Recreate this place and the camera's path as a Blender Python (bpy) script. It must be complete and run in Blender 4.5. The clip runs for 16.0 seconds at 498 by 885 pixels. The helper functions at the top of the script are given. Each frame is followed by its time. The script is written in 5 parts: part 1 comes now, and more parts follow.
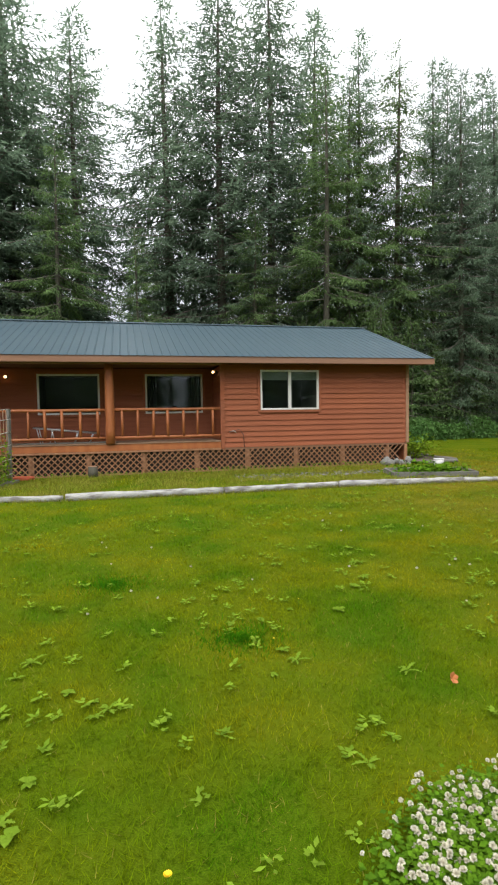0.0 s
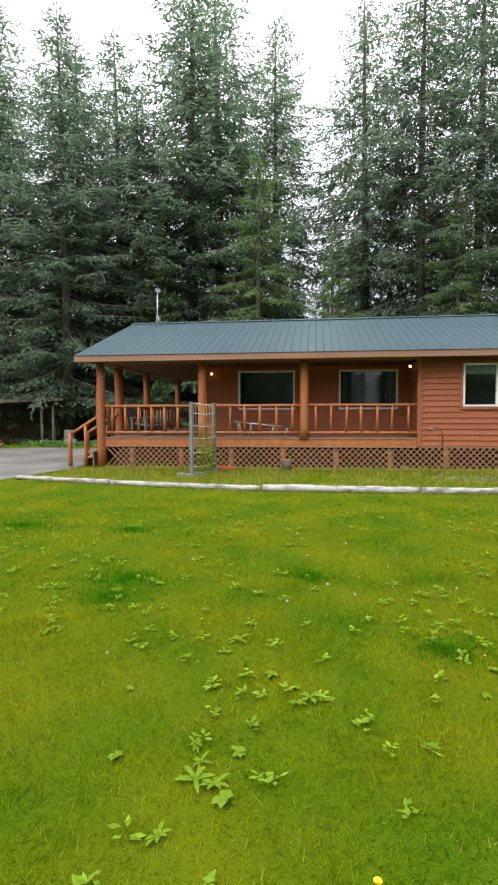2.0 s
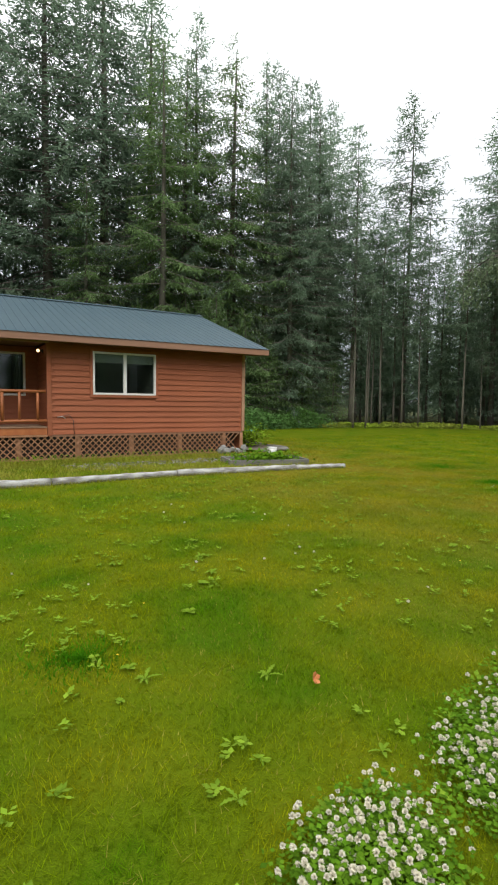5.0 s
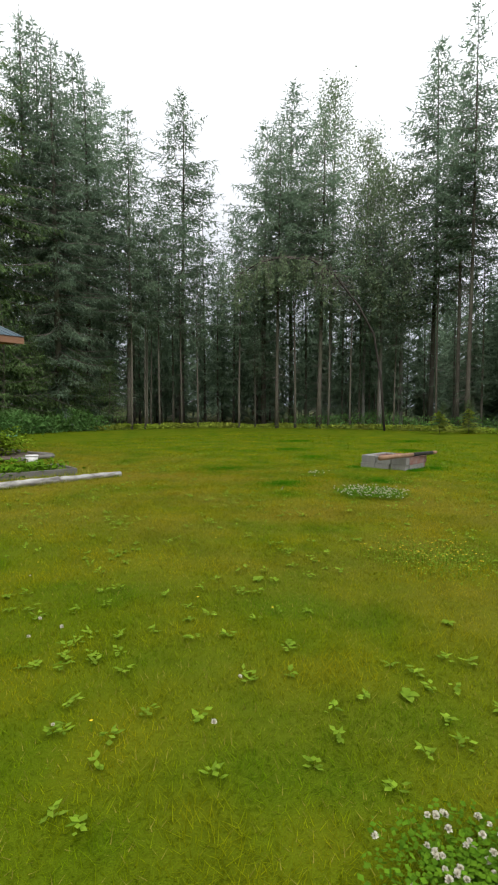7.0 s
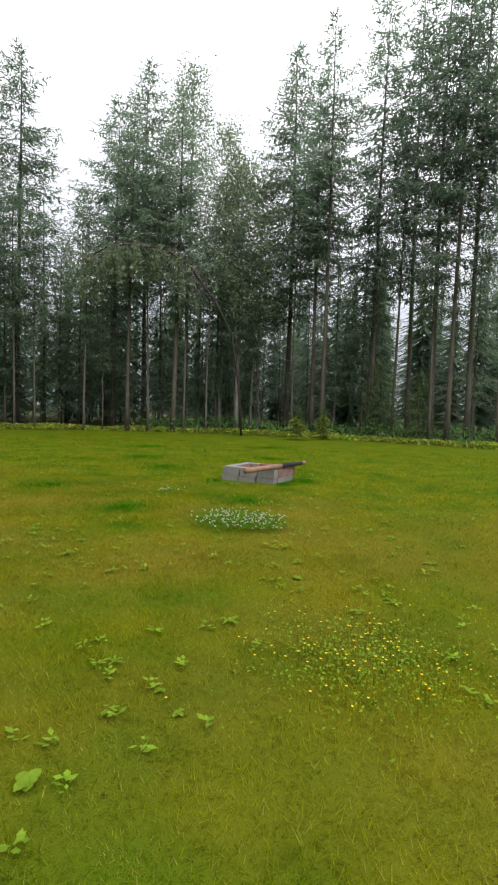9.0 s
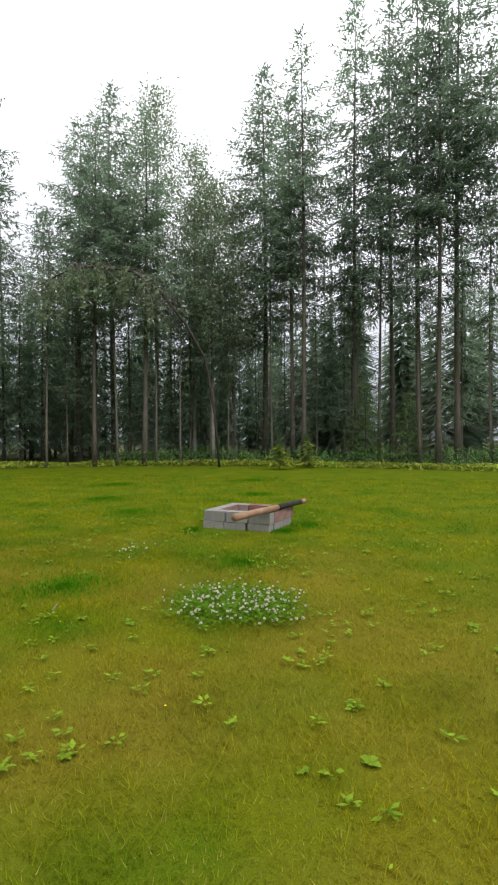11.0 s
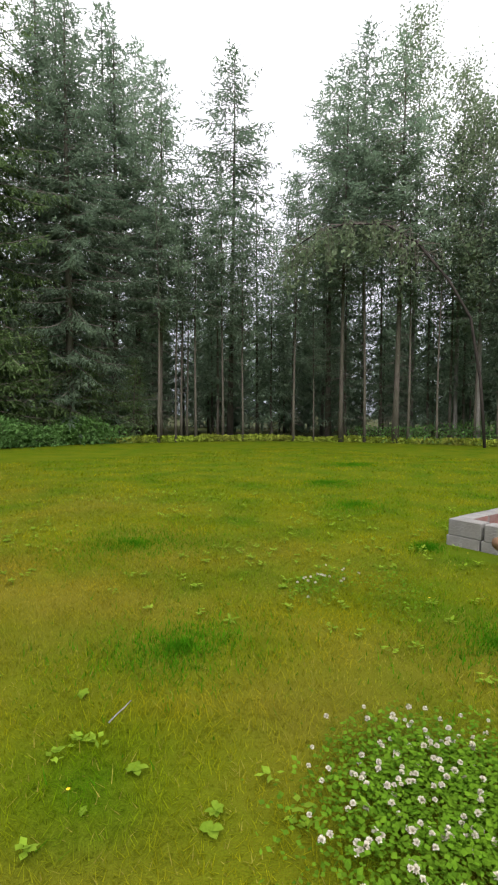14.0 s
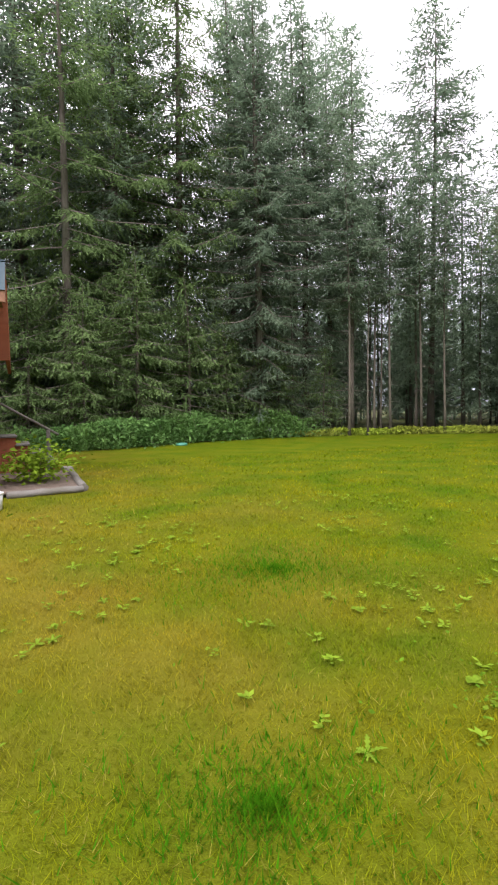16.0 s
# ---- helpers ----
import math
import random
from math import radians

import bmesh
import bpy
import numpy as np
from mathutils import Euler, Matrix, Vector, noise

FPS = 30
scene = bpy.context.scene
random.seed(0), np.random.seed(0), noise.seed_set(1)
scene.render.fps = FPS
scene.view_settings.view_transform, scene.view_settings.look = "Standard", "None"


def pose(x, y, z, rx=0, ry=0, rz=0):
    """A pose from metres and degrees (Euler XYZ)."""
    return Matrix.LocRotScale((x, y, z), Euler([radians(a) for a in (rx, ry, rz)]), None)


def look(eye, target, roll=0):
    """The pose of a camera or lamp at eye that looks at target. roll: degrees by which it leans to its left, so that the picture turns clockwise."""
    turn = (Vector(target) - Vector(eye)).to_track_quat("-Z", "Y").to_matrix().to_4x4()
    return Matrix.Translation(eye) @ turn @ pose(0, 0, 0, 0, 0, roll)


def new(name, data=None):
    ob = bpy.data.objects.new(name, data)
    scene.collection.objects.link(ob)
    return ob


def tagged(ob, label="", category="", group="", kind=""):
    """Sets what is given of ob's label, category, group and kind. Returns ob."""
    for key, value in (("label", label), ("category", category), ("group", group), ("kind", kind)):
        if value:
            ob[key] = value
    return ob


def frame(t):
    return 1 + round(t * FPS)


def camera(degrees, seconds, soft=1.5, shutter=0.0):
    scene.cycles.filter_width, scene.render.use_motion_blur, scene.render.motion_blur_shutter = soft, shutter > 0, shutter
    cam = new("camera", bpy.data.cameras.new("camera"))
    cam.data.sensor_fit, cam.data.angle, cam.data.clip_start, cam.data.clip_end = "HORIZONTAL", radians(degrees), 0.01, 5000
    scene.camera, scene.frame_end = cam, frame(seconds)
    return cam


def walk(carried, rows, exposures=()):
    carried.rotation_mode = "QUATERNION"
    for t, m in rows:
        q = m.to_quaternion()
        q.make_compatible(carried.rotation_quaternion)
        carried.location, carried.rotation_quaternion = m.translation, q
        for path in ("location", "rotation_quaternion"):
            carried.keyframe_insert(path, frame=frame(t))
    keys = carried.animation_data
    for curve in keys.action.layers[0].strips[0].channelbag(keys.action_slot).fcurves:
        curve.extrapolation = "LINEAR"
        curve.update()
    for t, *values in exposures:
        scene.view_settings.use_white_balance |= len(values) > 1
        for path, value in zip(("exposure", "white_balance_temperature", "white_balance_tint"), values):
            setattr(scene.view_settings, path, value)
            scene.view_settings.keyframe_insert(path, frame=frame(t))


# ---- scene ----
cam = camera(50.5, 16.0, soft=2.1)
PATH = [
    (0, (0.638, -0.356, 1.646), (1.091, 1.589, 1.54), -0.9),
    (0.5, (0.603, -0.342, 1.642), (0.849, 1.64, 1.532), -1.0),
    (1, (0.599, -0.326, 1.636), (0.786, 1.662, 1.524), -0.4),
    (1.5, (0.57, -0.323, 1.638), (0.601, 1.674, 1.52), -0.2),
    (2, (0.525, -0.312, 1.634), (0.277, 1.67, 1.52), -0.2),
    (2.5, (0.49, -0.315, 1.645), (-0.018, 1.616, 1.525), -0.2),
    (3, (0.447, -0.297, 1.64), (-0.298, 1.555, 1.511), -0.4),
    (3.2, (0.437, -0.293, 1.638), (-0.378, 1.528, 1.509), -0.7),
    (5.3, (0.774, 0.26, 1.581), (2.015, 1.820, 1.430), 0.7),
    (5.5, (0.848, 0.378, 1.564), (2.176, 1.865, 1.408), 0.4),
    (6, (1.126, 0.774, 1.519), (2.679, 2.018, 1.325), -1.3),
    (6.5, (1.522, 1.102, 1.541), (3.147, 2.255, 1.379), -0.1),
    (7, (2.008, 1.403, 1.513), (3.633, 2.559, 1.376), 0.3),
    (7.5, (2.544, 1.688, 1.475), (4.197, 2.804, 1.332), 0.7),
    (8, (3.104, 1.976, 1.457), (4.780, 3.060, 1.348), 1.4),
    (8.5, (3.641, 2.24, 1.461), (5.462, 3.060, 1.361), 1.6),
    (9, (4.143, 2.51, 1.467), (6.022, 3.183, 1.351), 1.9),
    (9.5, (4.644, 2.83, 1.48), (6.519, 3.516, 1.378), -0.2),
    (9.7, (4.844, 2.938, 1.452), (6.735, 3.581, 1.364), 0.0),
    (11.8, (7.003, 3.65, 1.474), (8.915, 4.238, 1.479), -0.4),
    (12, (7.197, 3.698, 1.452), (9.102, 4.307, 1.448), -0.2),
    (12.5, (7.661, 3.817, 1.456), (9.486, 4.635, 1.445), 0.8),
    (13, (8.09, 3.937, 1.464), (9.850, 4.884, 1.392), 0.0),
    (13.5, (8.476, 4.076, 1.456), (10.106, 5.233, 1.401), 1.1),
    (14, (8.775, 4.277, 1.433), (10.197, 5.680, 1.331), 0.4),
    (14.5, (9.049, 4.52, 1.434), (10.384, 6.004, 1.304), -0.8),
    (15, (9.375, 4.732, 1.433), (10.629, 6.287, 1.34), -0.3),
    (15.5, (9.696, 4.962, 1.416), (10.729, 6.673, 1.343), -1.6),
    (16, (10.013, 5.219, 1.39), (10.821, 7.044, 1.263), -1.0),
]
walk(cam, [(t, look(eye, target, roll)) for t, eye, target, roll in PATH],
     exposures=[(0.0, 0.5, 6500, 10), (1.0, 0.72, 6500, 10), (2.0, 0.78, 6500, 10), (3.2, 0.75, 6500, 10), (5.3, 0.33, 6500, 9), (7.0, 0.2, 6500, 10), (9.5, 0.3, 6500, 12),
                (12.5, 0.36, 6500, 13), (14.0, 0.53, 6500, 16), (15.0, 0.62, 6500, 18), (16.0, 0.93, 6550, 22)])


# ---- world, sun and exposure ----
world = bpy.data.worlds.new("overcast_sky")
scene.world = world
world.use_nodes = True
wn = world.node_tree
wn.nodes.clear()
w_out = wn.nodes.new("ShaderNodeOutputWorld")
w_bg = wn.nodes.new("ShaderNodeBackground")
w_sky = wn.nodes.new("ShaderNodeTexSky")
w_sky.sky_type, w_sky.sun_disc = "NISHITA", False
w_sky.sun_elevation, w_sky.sun_rotation = radians(45), radians(213)
w_coord = wn.nodes.new("ShaderNodeTexCoord")
w_noise = wn.nodes.new("ShaderNodeTexNoise")
w_noise.inputs["Scale"].default_value, w_noise.inputs["Detail"].default_value = 2.2, 5
w_up = wn.nodes.new("ShaderNodeSeparateXYZ")
# overcast: pale blue-grey low down, three and more times as bright overhead
w_cloud = wn.nodes.new("ShaderNodeMix")
w_cloud.data_type = "RGBA"
w_cloud.inputs[6].default_value, w_cloud.inputs[7].default_value = (4.0, 4.35, 5.2, 1), (21.5, 21.4, 21.6, 1)
w_puff = wn.nodes.new("ShaderNodeMapRange")
w_puff.inputs["From Min"].default_value, w_puff.inputs["From Max"].default_value = 0.3, 0.7
w_puff.inputs["To Min"].default_value, w_puff.inputs["To Max"].default_value = 0.88, 1.08
w_veil = wn.nodes.new("ShaderNodeMix")
w_veil.data_type, w_veil.blend_type = "RGBA", "MULTIPLY"
w_veil.inputs[0].default_value = 1.0
w_mix = wn.nodes.new("ShaderNodeMix")
w_mix.data_type = "RGBA"
w_mix.inputs[0].default_value = 0.93
wn.links.new(w_coord.outputs["Generated"], w_noise.inputs["Vector"])
wn.links.new(w_coord.outputs["Generated"], w_up.inputs[0])
wn.links.new(w_up.outputs["Z"], w_cloud.inputs[0])
wn.links.new(w_noise.outputs["Fac"], w_puff.inputs["Value"])
wn.links.new(w_cloud.outputs[2], w_veil.inputs[6])
wn.links.new(w_puff.outputs["Result"], w_veil.inputs[7])
wn.links.new(w_sky.outputs["Color"], w_mix.inputs[6])
wn.links.new(w_veil.outputs[2], w_mix.inputs[7])
wn.links.new(w_mix.outputs[2], w_bg.inputs["Color"])
w_bg.inputs["Strength"].default_value = 0.1
wn.links.new(w_bg.outputs["Background"], w_out.inputs["Surface"])

sun = new("sun", bpy.data.lights.new("sun", "SUN"))
sun.data.energy, sun.data.angle, sun.data.color = 1.5, radians(40), (1.0, 0.97, 0.92)
sun.matrix_world = look((0, 0, 20.3), (11, 17, 0))


# ---- materials ----
def material(name, low, high, scale=6.0, rough=0.8, bump=0.3, fine=60.0, metal=0.0, stretch=(1, 1, 1), stain=None, stain_scale=0.6,
             spec=0.3, per_object=0.0, per_island=0.0, world_space=False, translucent=0.0, speck=None, dry=None, edge=(0.3, 0.7)):
    """Two scales of noise between two base colours, stains of a third, and a fine relief."""
    m = bpy.data.materials.new(name)
    m.use_nodes = True
    t = m.node_tree
    b = t.nodes["Principled BSDF"]
    b.inputs["Roughness"].default_value, b.inputs["Metallic"].default_value = rough, metal
    b.inputs["Specular IOR Level"].default_value = spec
    if world_space:
        where = t.nodes.new("ShaderNodeNewGeometry").outputs["Position"]
    else:
        where = t.nodes.new("ShaderNodeTexCoord").outputs["Object"]
    mapping = t.nodes.new("ShaderNodeMapping")
    mapping.inputs["Scale"].default_value = stretch
    t.links.new(where, mapping.inputs["Vector"])

    def grain(s, detail=6, low_end=0.3, high_end=0.7):
        n = t.nodes.new("ShaderNodeTexNoise")
        n.inputs["Scale"].default_value, n.inputs["Detail"].default_value = s, detail
        t.links.new(mapping.outputs["Vector"], n.inputs["Vector"])
        r = t.nodes.new("ShaderNodeMapRange")
        r.inputs["From Min"].default_value, r.inputs["From Max"].default_value = low_end, high_end
        t.links.new(n.outputs["Fac"], r.inputs["Value"])
        return r.outputs["Result"]

    def mix(factor, a, c):
        n = t.nodes.new("ShaderNodeMix")
        n.data_type = "RGBA"
        for socket, value in ((n.inputs[0], factor), (n.inputs[6], a), (n.inputs[7], c)):
            if isinstance(value, bpy.types.NodeSocket):
                t.links.new(value, socket)
            else:
                socket.default_value = value if isinstance(value, float) else (*value, 1)
        return n.outputs[2]

    def times(a, k):
        n = t.nodes.new("ShaderNodeMath")
        n.operation = "MULTIPLY"
        t.links.new(a, n.inputs[0])
        n.inputs[1].default_value = k
        return n.outputs[0]

    colour = mix(grain(scale), low, high)
    colour = mix(times(grain(fine, 3), 0.35), colour, tuple(c * 0.6 for c in low))
    if stain:
        colour = mix(times(grain(stain_scale, 4, *edge), 0.75), colour, stain)
    if speck:
        colour = mix(times(grain(170, 2), 0.7), colour, speck)
    if dry:
        # a drier belt of turf across the middle of the clearing
        xyz = t.nodes.new("ShaderNodeSeparateXYZ")
        t.links.new(where, xyz.inputs[0])
        ramp = t.nodes.new("ShaderNodeMapRange")
        ramp.inputs["From Min"].default_value, ramp.inputs["From Max"].default_value, ramp.inputs["To Max"].default_value = 3.0, 8.0, 0.82
        t.links.new(xyz.outputs["X"], ramp.inputs["Value"])
        patch = t.nodes.new("ShaderNodeMath")
        patch.operation = "MULTIPLY"
        back = t.nodes.new("ShaderNodeMapRange")
        back.inputs["From Min"].default_value, back.inputs["From Max"].default_value = 11.0, 15.0
        back.inputs["To Min"].default_value, back.inputs["To Max"].default_value = 1.0, 0.1
        t.links.new(xyz.outputs["X"], back.inputs["Value"])
        band = t.nodes.new("ShaderNodeMath")
        band.operation = "MULTIPLY"
        t.links.new(ramp.outputs["Result"], band.inputs[0])
        t.links.new(back.outputs["Result"], band.inputs[1])
        t.links.new(band.outputs[0], patch.inputs[0])
        t.links.new(grain(0.55, 5), patch.inputs[1])
        colour = mix(patch.outputs[0], colour, dry)
    for amount, output in ((per_object, "object"), (per_island, "island")):
        if amount:
            if output == "object":
                rnd = t.nodes.new("ShaderNodeObjectInfo").outputs["Random"]
            else:
                rnd = t.nodes.new("ShaderNodeNewGeometry").outputs["Random Per Island"]
            hsv = t.nodes.new("ShaderNodeHueSaturation")
            rng = t.nodes.new("ShaderNodeMapRange")
            rng.inputs["To Min"].default_value, rng.inputs["To Max"].default_value = 1 - amount, 1 + amount
            t.links.new(rnd, rng.inputs["Value"])
            t.links.new(rng.outputs["Result"], hsv.inputs["Value"])
            t.links.new(colour, hsv.inputs["Color"])
            colour = hsv.outputs["Color"]
    t.links.new(colour, b.inputs["Base Color"])
    if bump:
        bp = t.nodes.new("ShaderNodeBump")
        bp.inputs["Strength"].default_value, bp.inputs["Distance"].default_value = bump, 0.01
        t.links.new(grain(fine, 4), bp.inputs["Height"])
        t.links.new(bp.outputs["Normal"], b.inputs["Normal"])
    if translucent:
        tr = t.nodes.new("ShaderNodeBsdfTranslucent")
        t.links.new(colour, tr.inputs["Color"])
        ms = t.nodes.new("ShaderNodeMixShader")
        ms.inputs[0].default_value = translucent
        t.links.new(b.outputs[0], ms.inputs[1])
        t.links.new(tr.outputs[0], ms.inputs[2])
        t.links.new(ms.outputs[0], t.nodes["Material Output"].inputs["Surface"])
    return m


def plain(name, colour, rough=0.5, metal=0.0, spec=0.5):
    return material(name, tuple(c * 0.9 for c in colour), colour, 9, rough, 0.05, 80, metal, spec=spec)


def glass(name):
    """A window pane: clear, with a mirror's gloss that grows towards grazing view."""
    m = bpy.data.materials.new(name)
    m.use_nodes = True
    t = m.node_tree
    t.nodes.remove(t.nodes["Principled BSDF"])
    clear, gloss, both, fres = (t.nodes.new(k) for k in ("ShaderNodeBsdfTransparent", "ShaderNodeBsdfGlossy", "ShaderNodeMixShader", "ShaderNodeFresnel"))
    clear.inputs["Color"].default_value = (0.75, 0.8, 0.78, 1)
    gloss.inputs["Roughness"].default_value = 0.02
    fres.inputs["IOR"].default_value = 1.6
    t.links.new(fres.outputs[0], both.inputs[0])
    t.links.new(clear.outputs[0], both.inputs[1])
    t.links.new(gloss.outputs[0], both.inputs[2])
    t.links.new(both.outputs[0], t.nodes["Material Output"].inputs["Surface"])
    return m


def glow(name, colour, strength):
    m = bpy.data.materials.new(name)
    m.use_nodes = True
    b = m.node_tree.nodes["Principled BSDF"]
    b.inputs["Emission Color"].default_value, b.inputs["Emission Strength"].default_value = (*colour, 1), strength
    return m


M_LAWN = material("lawn_turf", (0.055, 0.095, 0.0012), (0.022, 0.078, 0.001), 1.5, 0.95, 0.7, 120, stain=(0.13, 0.12, 0.003), stain_scale=1.0, spec=0.05, world_space=True, speck=(0.10, 0.16, 0.003), dry=(0.17, 0.13, 0.015), edge=(0.36, 0.66))
M_BLADE = material("grass_blades", (0.11, 0.195, 0.002), (0.045, 0.155, 0.002), 1.5, 0.9, 0, 14, stain=(0.28, 0.255, 0.005), stain_scale=1.0, spec=0.03, dry=(0.27, 0.21, 0.02),
                   world_space=True, per_island=0.45, translucent=0.5, edge=(0.36, 0.66))
M_STRAW = material("straw_blades", (0.2, 0.2, 0.025), (0.29, 0.26, 0.045), 3, 0.9, 0, 14, spec=0.08, per_island=0.3, translucent=0.3)
M_TUFT = material("lush_grass", (0.036, 0.165, 0.003), (0.07, 0.225, 0.004), 3, 0.9, 0, 20, spec=0.04, per_island=0.3, translucent=0.5)
M_ROUGH = material("rough_grass", (0.17, 0.25, 0.015), (0.26, 0.31, 0.03), 1.5, 0.9, 0, 14, stain=(0.33, 0.29, 0.06), stain_scale=1.2, spec=0.04, world_space=True, per_island=0.4, translucent=0.45)
M_WEED = material("weed_leaf", (0.15, 0.26, 0.016), (0.23, 0.35, 0.03), 12, 0.85, 0.1, 60, spec=0.06, per_island=0.25, translucent=0.3)
M_CLOVER = material("clover_leaf", (0.07, 0.17, 0.008), (0.13, 0.245, 0.014), 14, 0.85, 0, 60, spec=0.05, per_island=0.3, translucent=0.3)
M_CLOVER_HEAD = material("clover_flower", (0.6, 0.56, 0.43), (0.74, 0.71, 0.57), 60, 0.8, 0.2, 200, per_island=0.15)
M_YELLOW = material("yellow_petal", (0.75, 0.5, 0.01), (0.85, 0.62, 0.02), 60, 0.6, 0, 200, per_island=0.1)
M_FLOOR = material("forest_floor", (0.035, 0.03, 0.018), (0.075, 0.06, 0.03), 1.3, 0.95, 0.8, 20, stain=(0.04, 0.07, 0.012), stain_scale=0.4, world_space=True, spec=0.05)
M_DRIVE = material("gravel_drive", (0.16, 0.147, 0.14), (0.27, 0.252, 0.243), 2.0, 0.9, 0.6, 70, stain=(0.11, 0.102, 0.097), stain_scale=0.5, world_space=True, spec=0.2, edge=(0.4, 0.6))
M_SIDING = material("stained_siding", (0.27, 0.075, 0.03), (0.36, 0.11, 0.045), 3, 0.7, 0.35, 40, stretch=(0.25, 4, 4), stain=(0.24, 0.085, 0.045), per_object=0.07)
M_TRIM = material("tan_trim", (0.3, 0.17, 0.1), (0.4, 0.24, 0.15), 3, 0.75, 0.2, 40, stretch=(0.3, 3, 3))
M_FASCIA = material("fascia_board", (0.24, 0.12, 0.07), (0.33, 0.18, 0.11), 2, 0.75, 0.2, 40, stretch=(0.25, 3, 3), stain=(0.2, 0.12, 0.085))
M_LOG = material("varnished_log", (0.3, 0.09, 0.025), (0.42, 0.15, 0.045), 3, 0.5, 0.3, 30, stretch=(2, 2, 0.4), stain=(0.26, 0.08, 0.03), spec=0.4, per_object=0.1)
M_LATTICE = material("lattice_wood", (0.27, 0.13, 0.065), (0.38, 0.2, 0.11), 5, 0.8, 0.3, 50, per_object=0.15)
M_DECK = material("deck_boards", (0.2, 0.12, 0.075), (0.3, 0.19, 0.12), 3, 0.8, 0.3, 40, per_object=0.12)
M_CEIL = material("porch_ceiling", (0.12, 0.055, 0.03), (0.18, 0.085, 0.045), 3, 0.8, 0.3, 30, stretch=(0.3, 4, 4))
# near-black: shade under the floor and deck is put into this colour
M_DARK = material("underfloor_shade", (0.02, 0.016, 0.012), (0.03, 0.025, 0.02), 3, 0.9, 0.2)
M_ROOF = material("slate_blue_roof", (0.03, 0.062, 0.085), (0.042, 0.078, 0.102), 1.5, 0.42, 0.05, 30, stain=(0.05, 0.085, 0.1), spec=0.5, metal=0.0)
M_VINYL = plain("white_vinyl", (0.72, 0.71, 0.68), 0.4)
M_BLIND = material("window_blind", (0.5, 0.52, 0.45), (0.6, 0.62, 0.55), 4, 0.8, 0.1)
M_CURTAIN = material("dark_curtain", (0.05, 0.05, 0.055), (0.09, 0.085, 0.09), 6, 0.9, 0.2, 40, stretch=(6, 6, 0.5))
M_GLASS = glass("window_glass")
M_ROOM = material("dim_interior", (0.14, 0.14, 0.13), (0.2, 0.2, 0.185), 2, 0.9, 0.1)
M_BARK = material("spruce_bark", (0.075, 0.062, 0.052), (0.16, 0.135, 0.115), 5, 0.9, 0.9, 22, stretch=(1, 1, 0.35), stain=(0.09, 0.10, 0.06), stain_scale=1.1, per_object=0.2)
# much darker than the other barks, for the arched trunk
M_DARK_BARK = material("dark_bark", (0.03, 0.025, 0.021), (0.06, 0.05, 0.043), 5, 0.9, 0.6, 22, stretch=(1, 1, 0.35))
M_PALE_BARK = material("pale_bark", (0.27, 0.26, 0.23), (0.4, 0.39, 0.36), 4, 0.85, 0.5, 26, stretch=(1, 1, 0.6), stain=(0.1, 0.09, 0.08), stain_scale=2.2)
M_TWIG = material("dead_twig", (0.12, 0.1, 0.085), (0.2, 0.175, 0.15), 8, 0.9, 0.2, 40)
# needle colours lifted, the spruce also blued, to stand in for haze
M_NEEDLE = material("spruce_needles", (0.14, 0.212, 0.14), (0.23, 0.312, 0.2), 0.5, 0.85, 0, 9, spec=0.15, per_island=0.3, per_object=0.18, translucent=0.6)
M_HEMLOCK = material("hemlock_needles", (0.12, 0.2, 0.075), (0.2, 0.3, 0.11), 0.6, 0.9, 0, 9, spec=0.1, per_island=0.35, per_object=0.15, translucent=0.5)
M_LEAF = material("birch_leaf", (0.18, 0.25, 0.14), (0.27, 0.35, 0.2), 0.8, 0.8, 0, 20, spec=0.15, per_island=0.35, translucent=0.5)
M_SHRUB = material("shrub_leaf", (0.11, 0.24, 0.07), (0.19, 0.35, 0.1), 0.8, 0.9, 0, 20, spec=0.06, per_island=0.35, translucent=0.4)
M_COVER = material("edge_cover", (0.25, 0.38, 0.03), (0.36, 0.46, 0.05), 0.7, 0.8, 0, 20, stain=(0.22, 0.2, 0.05), stain_scale=0.5, spec=0.1, per_island=0.3, translucent=0.2, world_space=True)
M_BLOCK = material("concrete_block", (0.2, 0.2, 0.188), (0.31, 0.31, 0.292), 5, 0.95, 0.6, 50, stain=(0.2, 0.19, 0.165), stain_scale=3, per_object=0.1)
M_BURNT = material("fire_reddened_block", (0.2, 0.075, 0.055), (0.32, 0.13, 0.1), 5, 0.95, 0.6, 50, stain=(0.25, 0.22, 0.2), stain_scale=4, per_object=0.15)
M_ASH = material("ash", (0.05, 0.045, 0.04), (0.12, 0.11, 0.1), 7, 0.95, 0.8, 40)
M_CHAR = material("charred_wood", (0.012, 0.011, 0.01), (0.03, 0.027, 0.025), 8, 0.7, 0.6, 40)
M_PEELED = material("peeled_pole", (0.3, 0.17, 0.1), (0.42, 0.26, 0.16), 4, 0.7, 0.4, 40, stain=(0.16, 0.1, 0.06), stain_scale=5)
M_BLEACHED = material("bleached_log", (0.36, 0.35, 0.33), (0.56, 0.55, 0.52), 4, 0.9, 0.9, 30, stretch=(1.2, 4, 4), stain=(0.11, 0.095, 0.08), stain_scale=2.6, edge=(0.44, 0.64))
M_GREY_WOOD = material("grey_timber", (0.16, 0.152, 0.138), (0.27, 0.258, 0.24), 4, 0.9, 0.6, 40, stain=(0.11, 0.105, 0.08), stain_scale=2, per_object=0.15)
M_SHED = material("old_shed_wood", (0.09, 0.062, 0.048), (0.16, 0.115, 0.09), 4, 0.9, 0.5, 40, per_object=0.2)
